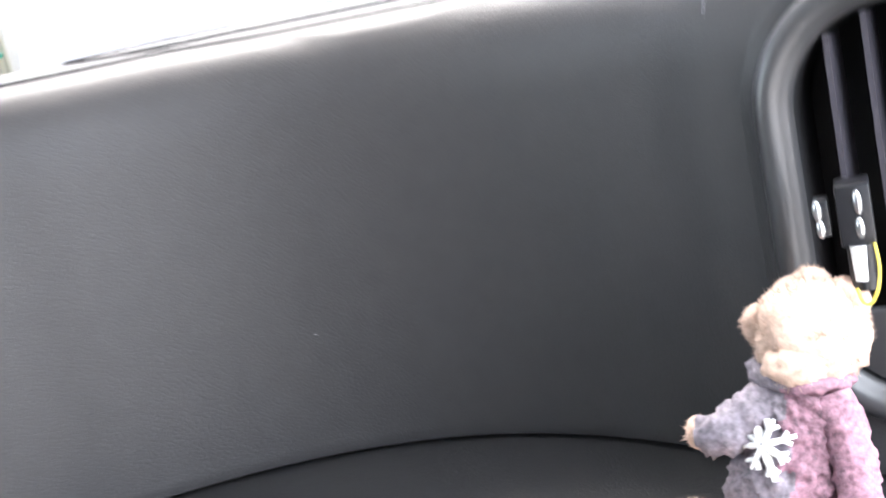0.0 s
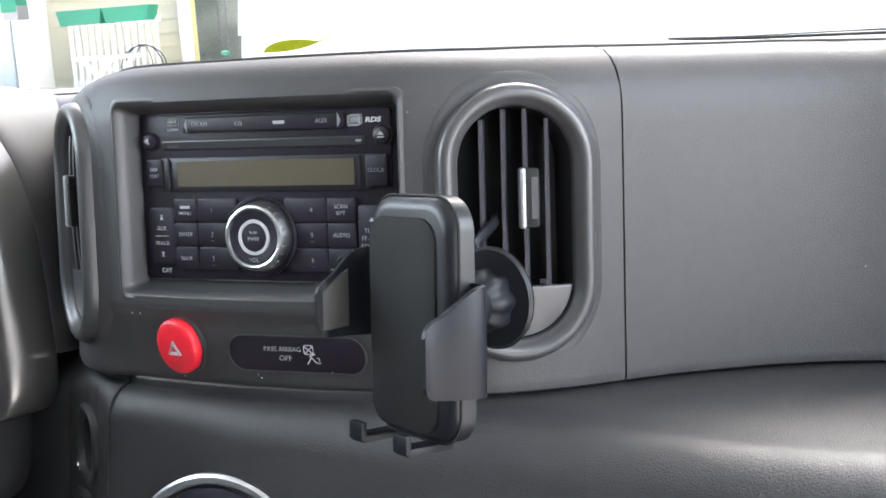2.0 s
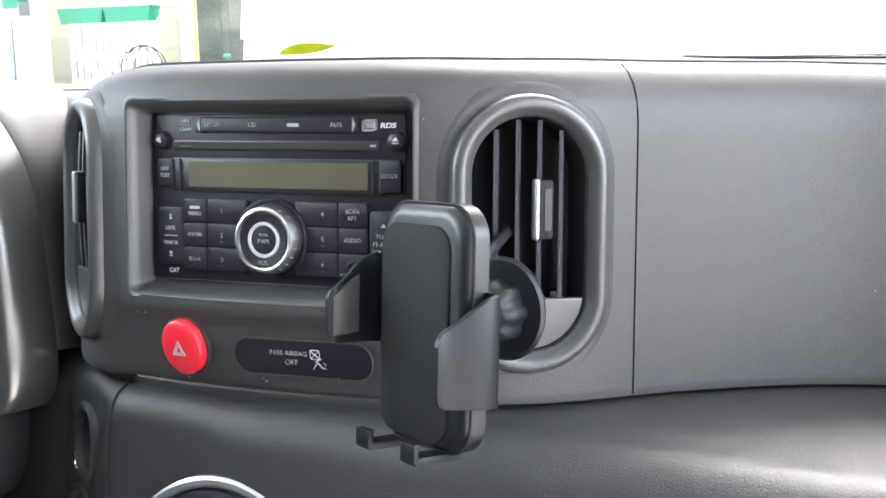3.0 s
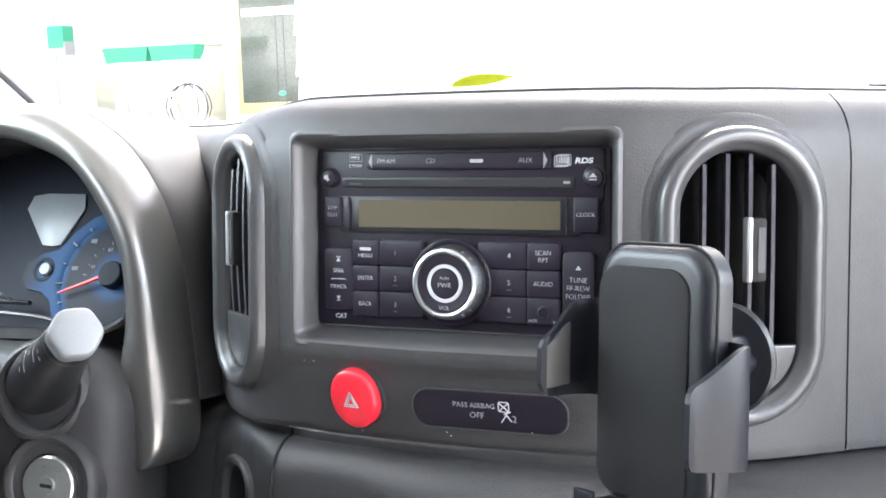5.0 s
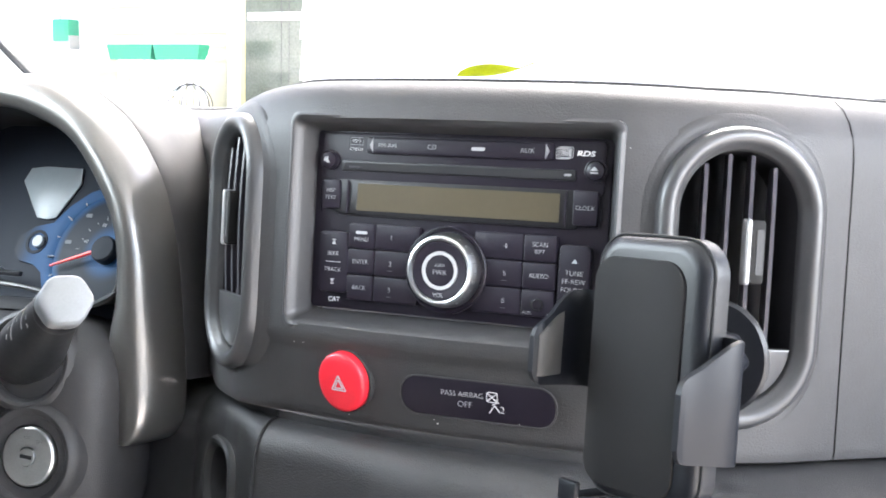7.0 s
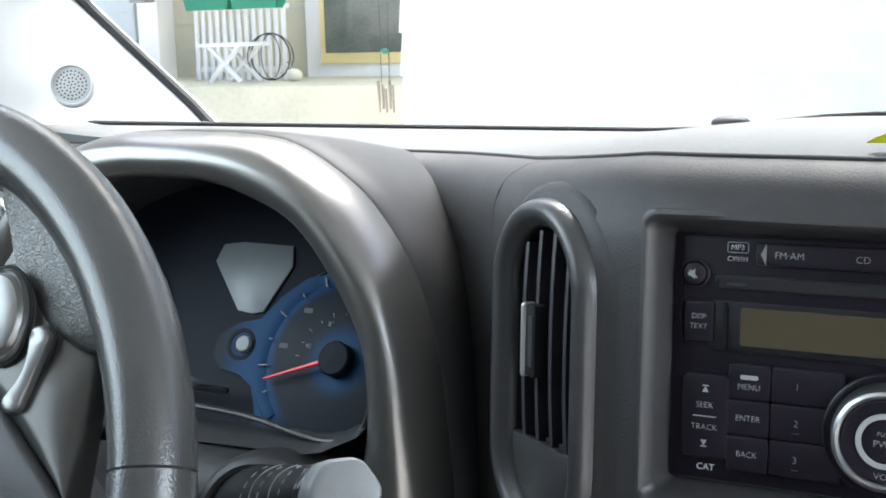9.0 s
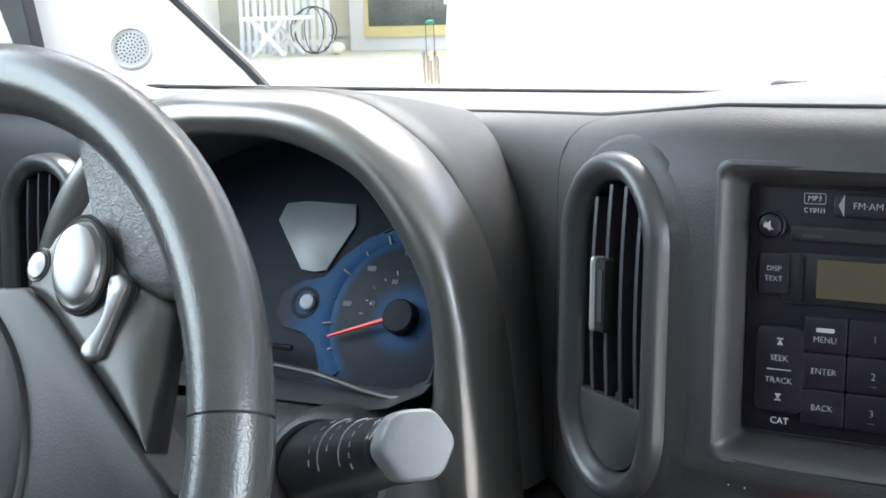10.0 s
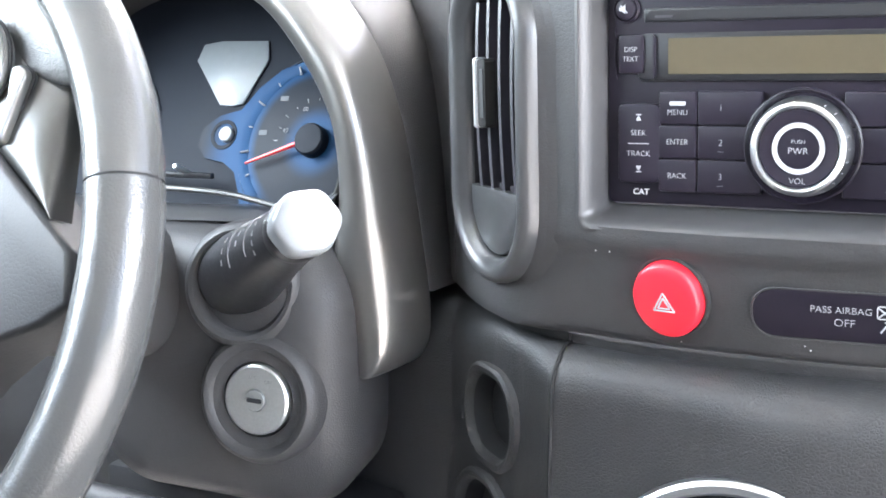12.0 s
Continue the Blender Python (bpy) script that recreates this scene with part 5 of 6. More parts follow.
def tufts(bm, centre, r, count, length, seed):
    """Short hairs standing out of a ball."""
    rnd = random.Random(seed)
    for _ in range(count):
        d = Vector((rnd.gauss(0, 1), rnd.gauss(0, 1), rnd.gauss(0, 1))).normalized()
        p = Vector(centre) + d * r * 0.97
        tip = p + (d + Vector((rnd.gauss(0, 0.5), rnd.gauss(0, 0.5), rnd.gauss(0, 0.5)))).normalized() * length * rnd.uniform(0.6, 1.3)
        sd = d.cross(Vector((rnd.random(), rnd.random(), rnd.random()))).normalized() * 0.00035
        s2 = d.cross(sd).normalized() * 0.00035
        a, b, c, t = bm.verts.new(p + sd), bm.verts.new(p - sd), bm.verts.new(p + s2), bm.verts.new(tip)
        bm.faces.new((a, b, t))
        bm.faces.new((b, c, t))
        bm.faces.new((c, a, t))


HB = Vector((0.5712, 0.032, 0.9990))
bear_bm = bmesh.new()
head_bits = [((0, 0, 0), 0.0178, (1.0, 1.0, 0.98)), ((-0.005, -0.013, -0.006), 0.0085, (1.2, 0.9, 0.85)), ((-0.0150, 0.000, 0.0045), 0.0066, (0.85, 0.7, 1.0)), ((0.0020, 0.003, 0.0150), 0.0060, (1.1, 0.7, 0.8)), ((0.0120, 0.001, 0.0090), 0.0072, (1.0, 0.7, 1.0))]
limb_bits = [((-0.0385, -0.006, -0.0275), 0.0052, (0.8, 0.9, 1.1)), ((-0.044, -0.020, -0.0540), 0.0100, (1.4, 1.0, 0.85)), ((-0.022, -0.028, -0.0570), 0.0105, (1.25, 1.0, 0.85))]
for k, (o, r, sc) in enumerate(head_bits + limb_bits):
    blob(HB + Vector(o), r, sc, n=20, seed=k + 2, rough=0.10, fine=0.10, bm=bear_bm)
    tufts(bear_bm, HB + Vector(o), r * min(sc), (2600, 500, 500, 500, 500, 160, 300, 300)[k], 0.0026, k)
n_fur = len(bear_bm.faces)


def body_at(z):
    """Middle, half width and half depth of the jumper at a height."""
    u = min(max((0.990 - z) / 0.060, 0), 1)
    return 0.5660 - 0.010 * u, 0.029 - 0.004 * u, 0.0120 + 0.0135 * u ** 0.8, 0.0115 + 0.0110 * u ** 0.8


def knit(p, amp=0.0026):
    q = Vector((p.x * 330, p.y * 330, p.z * 300))
    return amp * (noise.noise(q) + 0.6 * noise.noise(q * 2.3))


rows = []
for i in range(56):
    z = 0.9905 - 0.064 * i / 55
    cx, cy, hx, hy = body_at(z)
    f = 1.0 if i < 52 else math.sqrt(max(1 - ((i - 51) / 4.4) ** 2, 0.01))
    row = []
    for k in range(90):
        a = 2 * math.pi * k / 90
        p = Vector((cx + hx * f * math.cos(a), cy + hy * f * math.sin(a), z))
        row.append(p + Vector((math.cos(a), math.sin(a), 0)) * knit(p))
    rows.append(row)
sheet(rows, closed_v=True, bm=bear_bm)
# rolled collar and two sleeves
for path, rad in (([Vector((0.5665 + 0.0125 * math.cos(a), 0.0285 + 0.0120 * math.sin(a), 0.9880 - 0.0022 * math.cos(a))) for a in np.linspace(0, 2 * math.pi, 40)], lambda u: 0.0034),
                  (smooth_path([(0.5590, 0.024, 0.9820), (0.5490, 0.021, 0.9770), (0.5410, 0.020, 0.9725), (0.5350, 0.024, 0.9715)], 24), lambda u: 0.0085 - 0.0025 * u),
                  (smooth_path([(0.5745, 0.022, 0.9810), (0.5785, 0.016, 0.9680), (0.5795, 0.011, 0.9540), (0.5770, 0.007, 0.9430)], 28), lambda u: 0.0068)):
    rr = []
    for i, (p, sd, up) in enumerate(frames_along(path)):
        row = []
        for k in range(22):
            d = sd * math.cos(2 * math.pi * k / 22) + up * math.sin(2 * math.pi * k / 22)
            q = p + d * rad(i / (len(path) - 1))
            row.append(q + d * knit(q, 0.0018))
        rr.append(row)
    sheet(rr, closed_v=True, bm=bear_bm)
    cap(bear_bm, rr[0])
    cap(bear_bm, list(reversed(rr[-1])))
n_coat = len(bear_bm.faces)
def felt(u, w):
    """A point of the snowflake, just off the jumper."""
    x, z = 0.5535 + u, 0.9712 + w
    cx, cy, hx, hy = body_at(z)
    return Vector((x, cy - hy * math.sqrt(max(1 - ((x - cx) / hx) ** 2, 0.09)) - 0.0026, z))


for k in range(8):
    a = radians(45 * k + 14)
    reach = (0.0108, 0.0086)[k % 2]
    tube([felt(q * math.cos(a), q * math.sin(a)) for q in (0.0004, 0.0035, 0.0070, reach)], lambda u: 0.0013 + 0.0003 * math.sin(5 * u), 7, flat=0.7, bm=bear_bm)
    for sgn in (-1, 1):
        b = a + sgn * radians(38)
        q0 = reach * 0.58
        tube([felt(q0 * math.cos(a) + r * math.cos(b), q0 * math.sin(a) + r * math.sin(b)) for r in (0.0, 0.0016, 0.0032)], 0.0010, 6, flat=0.7, bm=bear_bm)
me = finish(bear_bm, "plush_bear", M_FUR, sharp=180)
me.materials.append(M_KNIT)
me.materials.append(M_KNITG)
me.materials.append(M_FELT)
for p in me.polygons:
    if n_fur <= p.index < n_coat:
        p.material_index = 1 if p.center.x + 0.006 * noise.noise(p.center * 160) > HB.x - 0.0085 - (0.9905 - p.center.z) * 0.10 else 2
    elif p.index >= n_coat:
        p.material_index = 3
bear = tagged(new("plush_toy", me), "small tan plush bear in a mauve knitted jumper with snowflake", "plush toy")
bear.matrix_world = DM @ Matrix.Translation((0.596, -0.350, 1.106)) @ Matrix.Scale(1.042, 4) @ Matrix.Translation((-0.596, 0.350, -1.106))

# ---- vent clip above the bear ----
clip = thing("vent_clip", (0.586, 0.052, 1.03), "black vent clip with chrome screws and a yellow cord", "clip")
part("clip_block", box((0.5890, 0.056, 1.0310), (0.0108, 0.018, 0.0200), 0.0010), M_BLACK, clip, "glossy black block")
part("side_tab", box((0.5790, 0.054, 1.0310), (0.0046, 0.010, 0.0120), 0.0008), M_BLACK, clip)
for dx, dz, h in ((-0.0112, 0.0030, 1.3), (-0.0108, -0.0030, 1.1), (0.0012, 0.0042, 1.5), (0.0010, -0.0040, 1.3)):
    part("screw", blob((0.5890 + dx, 0.0472, 1.031 + dz), 0.0027, (0.55, 0.5, h), n=10, rough=0, fine=0), M_CHROME, clip, "chrome screw")
part("rod", tube([(0.5886, 0.046, 1.0215), (0.5884, 0.045, 1.0105)], lambda u: 0.0026 - 0.0006 * u, 12), M_INKB, clip, "white peg")
part("shoe", tube([(0.5892, 0.049, 1.0215), (0.5890, 0.048, 1.0070)], 0.0042, 12), M_BLACK, clip)
part("cord", tube(smooth_path([(0.5936, 0.045, 1.0220), (0.5940, 0.043, 1.0150), (0.5928, 0.041, 1.0085), (0.5902, 0.040, 1.0042), (0.5878, 0.041, 1.0046), (0.5866, 0.043, 1.0085)], 26), 0.0006, 6), M_CORD, clip, "yellow cord loop")

# ---- lint and dust on the plastic ----
rnd = random.Random(4)
bm = bmesh.new()
for x0, x1, z0, z1, n in ((-0.09, 0.09, 0.934, 0.944, 4), (-0.12, -0.08, 0.96, 0.98, 2), (0.30, 0.34, 0.98, 1.00, 1), (0.09, 0.12, 1.09, 1.10, 1)):
    for k in range(n):
        m = on_dash(rnd.uniform(x0, x1), rnd.uniform(z0, z1), 0.0002)
        prism([(p[0] * rnd.uniform(0.7, 1.3), p[1] * rnd.uniform(0.7, 1.3)) for p in circle(rnd.uniform(0.0002, 0.0004), 7)], m, 0.0003, bm=bm)
solid("dust_specks", bm, M_LINER, "scattered pale dust specks on the dash plastic", "dust", kind="stuff")

# ---- yellow leaf on the deck ----
lm = axes((-0.002, 0.044, deck_z(-0.002, 0.044) + 0.003), (1, 0.15, 0), (-0.15, 1, 0))
rows = []
for i in range(13):
    u = i / 12
    w = 0.0115 * math.sin(math.pi * min(u * 1.05, 1)) ** 0.7 + 0.0003
    rows.append([lm @ Vector((-0.019 + 0.040 * u, w * q, 0.0008 + 0.0060 * u ** 3 + 0.0056 * abs(q) ** 1.4 * w / 0.0115)) for q in (-1, -0.5, 0, 0.5, 1)])
bm = sheet(rows)
bmesh.ops.solidify(bm, geom=bm.faces, thickness=0.0004)
tube([lm @ Vector((0.0195 + 0.0030 * k, 0.0004 * k, 0.0064 + 0.0013 * k)) for k in range(4)], 0.0005, 5, bm=bm)
solid("dry_leaf", bm, M_LEAF, "curled yellow-green leaf lying on the dash top", "leaf")

# ---- pillars, glass and cabin ----
def wpt(p):
    return DM @ Vector(p)


def pillar_edge(s, z):
    if s > 0:
        return -float(np.interp(z, [1.06, 1.144, 1.151, 1.163, 1.19, 1.25, 1.56], [0.600, 0.621, 0.6326, 0.6442, 0.660, 0.690, 0.740]))
    return -0.560 - (z - 1.10) * 0.95 if z < 1.25 else -0.7025 - (z - 1.25) * 0.10


def pillar(s, name):
    p = thing(name, (s * 0.66, 0.28, 1.10), "pale grey plastic windscreen pillar trim", "pillar trim", kind="structure")
    rows = []
    for k in range(41):
        u = k / 40
        z = 1.06 + 0.50 * u
        ex = pillar_edge(s, z)
        ey = 0.33 - 0.50 * max(z - 1.14, 0)
        rows.append([Vector((-s * ex, ey + 0.03, z)), Vector((-s * ex, ey, z)), Vector((-s * (ex - 0.020), ey - 0.035, z)), Vector((-s * (ex - 0.055), ey - 0.085, z)), Vector((-s * (ex - 0.095), ey - 0.13, z)), Vector((-s * (ex - 0.12), ey - 0.15, z)), Vector((-s * (ex - 0.16), ey - 0.12, z))])
    part("trim", sheet(rows), M_LINER, p, sharp=60)
    seal = [Vector((-s * (-0.560 - (z - 1.10) * 0.95 if z < 1.25 else -0.7025 - (z - 1.25) * 0.10) + s * -0.003, 0.33 - 0.50 * max(z - 1.14, 0) + 0.012, z)) for z in np.linspace(1.08, 1.55, 20)]
    if s < 0:
        part("seal", tube(seal, 0.005, 8), M_BLACKM, p, "black glass seal")
    return p


pillar(-1, "pillar_left")
pillar(1, "pillar_right")
SPK = axes((-0.6165, 0.2022, 1.1660), (0.80, 0.60, 0), (0.0, 0.16, 1))
spk = thing("pillar_speaker", SPK.translation, "small round pale grey tweeter grille in the pillar", "speaker")
part("rim", lathe([(0.0165, -0.006), (0.0162, 0.0022), (0.0150, 0.0030), (0.0140, 0.0018), (0.0138, 0.0005)], SPK, 36), M_LINER, spk)
part("grille", lathe([(0.0139, 0.0), (0.0080, 0.0016), (0.0003, 0.0020)], SPK, 36), M_LINER, spk)
for ring, count in enumerate((1, 6, 12, 18, 24)):
    for j in range(count):
        x, y = 0.0027 * ring * math.cos(2 * math.pi * j / count + 0.2 * ring), 0.0027 * ring * math.sin(2 * math.pi * j / count + 0.2 * ring)
        part("hole", prism(circle(0.00068, 8), SPK @ Matrix.Translation((x, y, 0.0020 * (1 - (x * x + y * y) / 0.00026))), 0.0004), M_VOID, spk)

rows = []
for k in range(13):
    x = -0.70 + 1.4 * k / 12
    f = glass_foot(x)
    rows.append([Vector((x, f + 0.01, 1.128)), Vector((x * 0.98, f - 0.13, 1.30)), Vector((x * 0.95, f - 0.28, 1.50)), Vector((x * 0.93, f - 0.36, 1.62))])
bm = sheet(rows)
bmesh.ops.solidify(bm, geom=bm.faces, thickness=0.004)
gl = bpy.data.materials.new("windscreen_glass")
gl.use_nodes = True
_n = gl.node_tree
_t = _n.nodes.new("ShaderNodeBsdfTransparent")
_g = _n.nodes.new("ShaderNodeBsdfGlossy")
_g.inputs["Roughness"].default_value = 0.02
_m = _n.nodes.new("ShaderNodeMixShader")
_m.inputs[0].default_value = 0.03
_n.links.new(_t.outputs[0], _m.inputs[1])
_n.links.new(_g.outputs[0], _m.inputs[2])
_n.links.new(_m.outputs[0], _n.nodes["Material Output"].inputs[0])
ws = solid("windscreen", bm, gl, "clear curved car windscreen", "windscreen", kind="structure")
ws.visible_shadow = False
# black door surround beside the pillar
fr = thing("door_surround", (-0.72, 0.17, 1.10), "black rubber door surround beside the pillar trim", "door surround", kind="structure")
part("rubber", prism([(-0.690, 1.10), (-0.6945, 1.130), (-0.7000, 1.165), (-0.7110, 1.204), (-0.735, 1.245), (-0.765, 1.30), (-0.775, 1.36), (-0.86, 1.36), (-0.86, 1.10)], Matrix.Translation((0, 0.196, 0)) @ Matrix.Rotation(radians(90), 4, 'X'), 0.012, 0.003, 2), M_BLACKM, fr)
# black band along the glass foot
band = [Vector((x, glass_foot(x) + 0.004, deck_z(x, glass_foot(x)) + 0.002)) for x in np.linspace(-0.70, 0.70, 40)]
part("glass_band", tube(band, lambda u: 0.0022 + 0.0036 * max(u - 0.6, 0) / 0.4, 8), M_BLACKM, dash)
for x0, x1, nm in ((0.385, 0.47, 0), (-0.215, -0.150, 1)):
    wp = thing("windscreen_wiper", wpt((x0, glass_foot(x0) + 0.03, 1.15)), "black wiper arm resting below the windscreen", "wiper", dash=False)
    pts = [wpt((x0 + (x1 - x0) * k / 12, glass_foot(x0 + (x1 - x0) * k / 12) + 0.026, deck_z(x0, glass_foot(x0)) + 0.001 + 0.004 * math.sin(math.pi * k / 12))) for k in range(13)]
    part("blade", tube(pts, 0.0040, 8), M_BEZEL, wp)
    part("pivot", blob(pts[1] + Vector((0, 0, 0.004)), 0.010, (1.8, 1, 0.7), n=10, rough=0, fine=0), M_BLACKM, wp)

# the rest of the cabin, plain and out of view
def slab(name, c, s, material, label, category, bevel=0.02):
    return solid(name, box(c, s, bevel), material, label, category, kind="structure", dash=False)


# the roof's front and right edges reach out to shade panel and shelf
slab("cabin_roof", (0.06, -0.95, 1.66), (1.62, 2.70, 0.05), M_LINER, "pale grey fabric car headliner", "roof lining")
slab("cabin_floor", (0, -0.75, 0.30), (1.50, 3.1, 0.05), M_CLOTH, "dark carpet car floor", "floor")
for s, nm in ((-1, "door_left"), (1, "door_right")):
    if s < 0:
        slab(nm, (s * 0.815, -0.55, 0.72), (0.06, 1.60, 0.80), M_CLOTH, "dark grey car door lining", "car door")
    slab(nm + "_rear", (s * 0.815, -1.85, 0.62), (0.06, 0.95, 0.60), M_CLOTH, "dark grey rear door lining", "car door")
    slab("post_" + nm[5:], (s * 0.755, -0.86, 1.33), (0.05, 0.16, 0.64), M_LINER, "pale grey door post trim", "door post")
    slab("corner_" + nm[5:], (s * 0.74, -2.1, 1.33), (0.06, 0.40, 0.64), M_LINER, "pale grey rear corner trim", "corner trim")
# unseen board added across the cabin to keep rear light off the dash
slab("rear_light_block", (0, -1.32, 0.98), (1.66, 0.06, 1.32), M_CLOTH, "unseen dark grey board that blocks light from behind", "cabin wall")
slab("tailgate", (0, -2.28, 0.82), (1.50, 0.06, 1.00), M_CLOTH, "dark grey tailgate lining", "tailgate")
slab("bulkhead", (0, 0.72, 0.66), (1.50, 0.05, 0.70), M_CLOTH, "dark bulkhead behind the dash", "bulkhead")

# ---- outside ----
GX0, GY = -1.74, 2.8
M_SIDING = mat("white_siding", (0.86, 0.86, 0.84), 0.6, var=0.06, vscale=3, bump=0.2, bscale=120)
M_CREAM = mat("cream_siding", (0.60, 0.565, 0.42), 0.65, var=0.08, vscale=3, bump=0.2, bscale=120)
M_PAINT = mat("white_paint", (0.80, 0.79, 0.76), 0.5, var=0.06, vscale=5, bump=0.15, bscale=200)
M_YELLOW = mat("yellow_paint", (0.72, 0.60, 0.28), 0.5, var=0.06, vscale=5, bump=0.15, bscale=200)
# pane colour raised to a greenish grey for the sky mirrored in it
M_PANE = mat("window_sky_grey", (0.11, 0.125, 0.105), 0.12, var=0.35, vscale=3)
M_TEAL = mat("teal_plastic", (0.020, 0.23, 0.13), 0.5, var=0.1, vscale=6, bump=0.1, bscale=200)
M_CONC = mat("concrete", (0.64, 0.61, 0.45), 0.85, var=0.15, vscale=2, bump=0.5, bscale=90)
M_BOUNCE = mat("pale_bounce_ground", (0.56, 0.54, 0.51), 0.9, var=0.4, vscale=3, bump=1.0, bscale=60)
M_BLUEWALL = mat("pale_blue_siding", (0.62, 0.66, 0.66), 0.6, var=0.06, vscale=3, bump=0.2, bscale=120)
M_DRIFT = mat("driftwood", (0.44, 0.36, 0.26), 0.8, var=0.3, vscale=14, bump=0.5, bscale=150)
M_WIRE = mat("dark_iron", (0.05, 0.05, 0.05), 0.6, var=0.2, vscale=20)
M_PUMP = mat("pale_pumpkin", (0.70, 0.66, 0.52), 0.6, var=0.12, vscale=8, bump=0.2, bscale=90)
M_SHRUB = mat("shrub_leaves", (0.24, 0.31, 0.04), 0.6, var=0.4, vscale=9)
# thin leaves let daylight through
_n = M_SHRUB.node_tree
_t = _n.nodes.new("ShaderNodeBsdfTranslucent")
_t.inputs["Color"].default_value = (0.58, 0.64, 0.09, 1)
_m = _n.nodes.new("ShaderNodeMixShader")
_m.inputs[0].default_value = 0.55
_n.links.new(_n.nodes["Principled BSDF"].outputs[0], _m.inputs[1])
_n.links.new(_t.outputs[0], _m.inputs[2])
_n.links.new(_m.outputs[0], _n.nodes["Material Output"].inputs[0])
M_TWIG = mat("twig_bark", (0.10, 0.07, 0.05), 0.9, var=0.2, vscale=20)

# ground out of view, kept pale to bounce light onto car and walls
rows = [[Vector((x, y, -0.02 + 0.02 * noise.noise(Vector((x * 0.2, y * 0.2, 0))))) for x in np.linspace(-60, 60, 40)] for y in np.linspace(-40, 140, 40)]
solid("ground", sheet(rows), M_BOUNCE, "unseen pale ground that bounces light round the parked car", "ground", kind="structure", dash=False)


house_from = set(bpy.data.objects)


def hp(x, zd, y=11.55):
    """The porch's own plan; it is drawn here at twice its size and set to true size below."""
    k = (y + 0.55) / 6.05
    return Vector((0.15 + (x - 0.15) * k, y, 1.14 + (zd - 0.479 - 1.14) * k))


def siding(name, a, b, z0, z1, board, material, label, nrm):
    """A wall of lapped boards from a to b in plan."""
    w = thing(name, (a[0], a[1], z0), label, "house wall", kind="structure", dash=False)
    A, B = Vector((*a, 0)), Vector((*b, 0))
    n = Vector((*nrm, 0)).normalized()
    bm = bmesh.new()
    pts = [A, B, B - n * 0.15, A - n * 0.15]
    lo = [bm.verts.new(p + Vector((0, 0, z0))) for p in pts]
    hi = [bm.verts.new(p + Vector((0, 0, z1))) for p in pts]
    bm.faces.new(hi)
    bm.faces.new(list(reversed(lo)))
    for i in range(4):
        bm.faces.new((lo[i], lo[(i + 1) % 4], hi[(i + 1) % 4], hi[i]))
    part("sheathing", bm, material, w, smooth=False)
    count = int((z1 - z0) / board)
    for k in range(count):
        z = z0 + board * k
        bm = bmesh.new()
        q = []
        for P in (A, B):
            q.append([P + n * 0.004 + Vector((0, 0, z + board)), P + n * 0.028 + Vector((0, 0, z + 0.004)), P + n * 0.028 + Vector((0, 0, z)), P + n * 0.002 + Vector((0, 0, z))])
        sheet(q, bm=bm)
        part("board", bm, material, w, smooth=False)
    return w


siding("house_wall_cream", (hp(-5.6, 1).x, 11.6), (hp(-2.4, 1).x, 11.6), hp(0, 1.0).z, 6.4, 0.16, M_CREAM, "cream clapboard house wall behind the porch", (0, -1))
siding("house_wall_blue", (hp(-6.9, 1, 11.2).x, 11.2), (hp(-5.09, 1, 11.2).x, 11.2), hp(0, 1.0, 11.2).z, 6.4, 0.13, M_BLUEWALL, "pale blue clapboard wall beyond the porch post", (0, -1))

porch = solid("porch_slab", box((hp(-4.3, 1).x, 10.8, hp(0, 1.40).z - 1.0), (9.0, 2.6, 2.0), 0.02), M_CONC, "pale concrete porch slab by the house", "porch", kind="structure", dash=False)
PZ = hp(0, 1.40).z

dr = thing("house_door", (hp(-3.55, 1.4).x, 11.5, PZ), "glazed house door in a cream and yellow frame", "door", dash=False)
x0, x1 = hp(-3.72, 1).x, hp(-3.03, 1).x
part("casing", box(((x0 + x1) / 2, 11.53, PZ + 2.20), (x1 - x0 + 0.40, 0.10, 4.40), 0.01), M_PAINT, dr, "white casing")
part("leaf", box(((x0 + x1) / 2 + 0.02, 11.46, PZ + 2.15), (x1 - x0, 0.06, 4.00), 0.008), M_YELLOW, dr, "yellow painted door leaf")
part("pane", box(((x0 + x1) / 2 + 0.03, 11.425, PZ + 2.09), (x1 - x0 - 0.13, 0.02, 3.64), 0.004), M_PANE, dr, "dark glass pane")
part("mid_rail", box(((x0 + x1) / 2 + 0.03, 11.41, PZ + 1.30), (x1 - x0 - 0.22, 0.03, 0.09), 0.004), M_PAINT, dr)

fx0, fx1 = hp(-4.65, 1, 10.87).x, hp(-3.97, 1, 10.87).x
fz1 = hp(0, 1.81, 10.87).z
fence = thing("porch_rail", ((fx0 + fx1) / 2, 10.9, PZ), "white picket porch railing", "railing", dash=False)
part("top_rail", box(((fx0 + fx1) / 2, 10.9, fz1), (fx1 - fx0, 0.05, 0.06), 0.006), M_PAINT, fence)
part("bottom_rail", box(((fx0 + fx1) / 2, 10.9, PZ + 0.12), (fx1 - fx0, 0.05, 0.06), 0.006), M_PAINT, fence)
npk = 13
for k in range(npk):
    x = fx0 + (fx1 - fx0) * (k + 0.5) / npk
    part("picket", box((x, 10.87, (PZ + fz1) / 2), (0.052, 0.022, fz1 - PZ), 0.004), M_PAINT, fence)
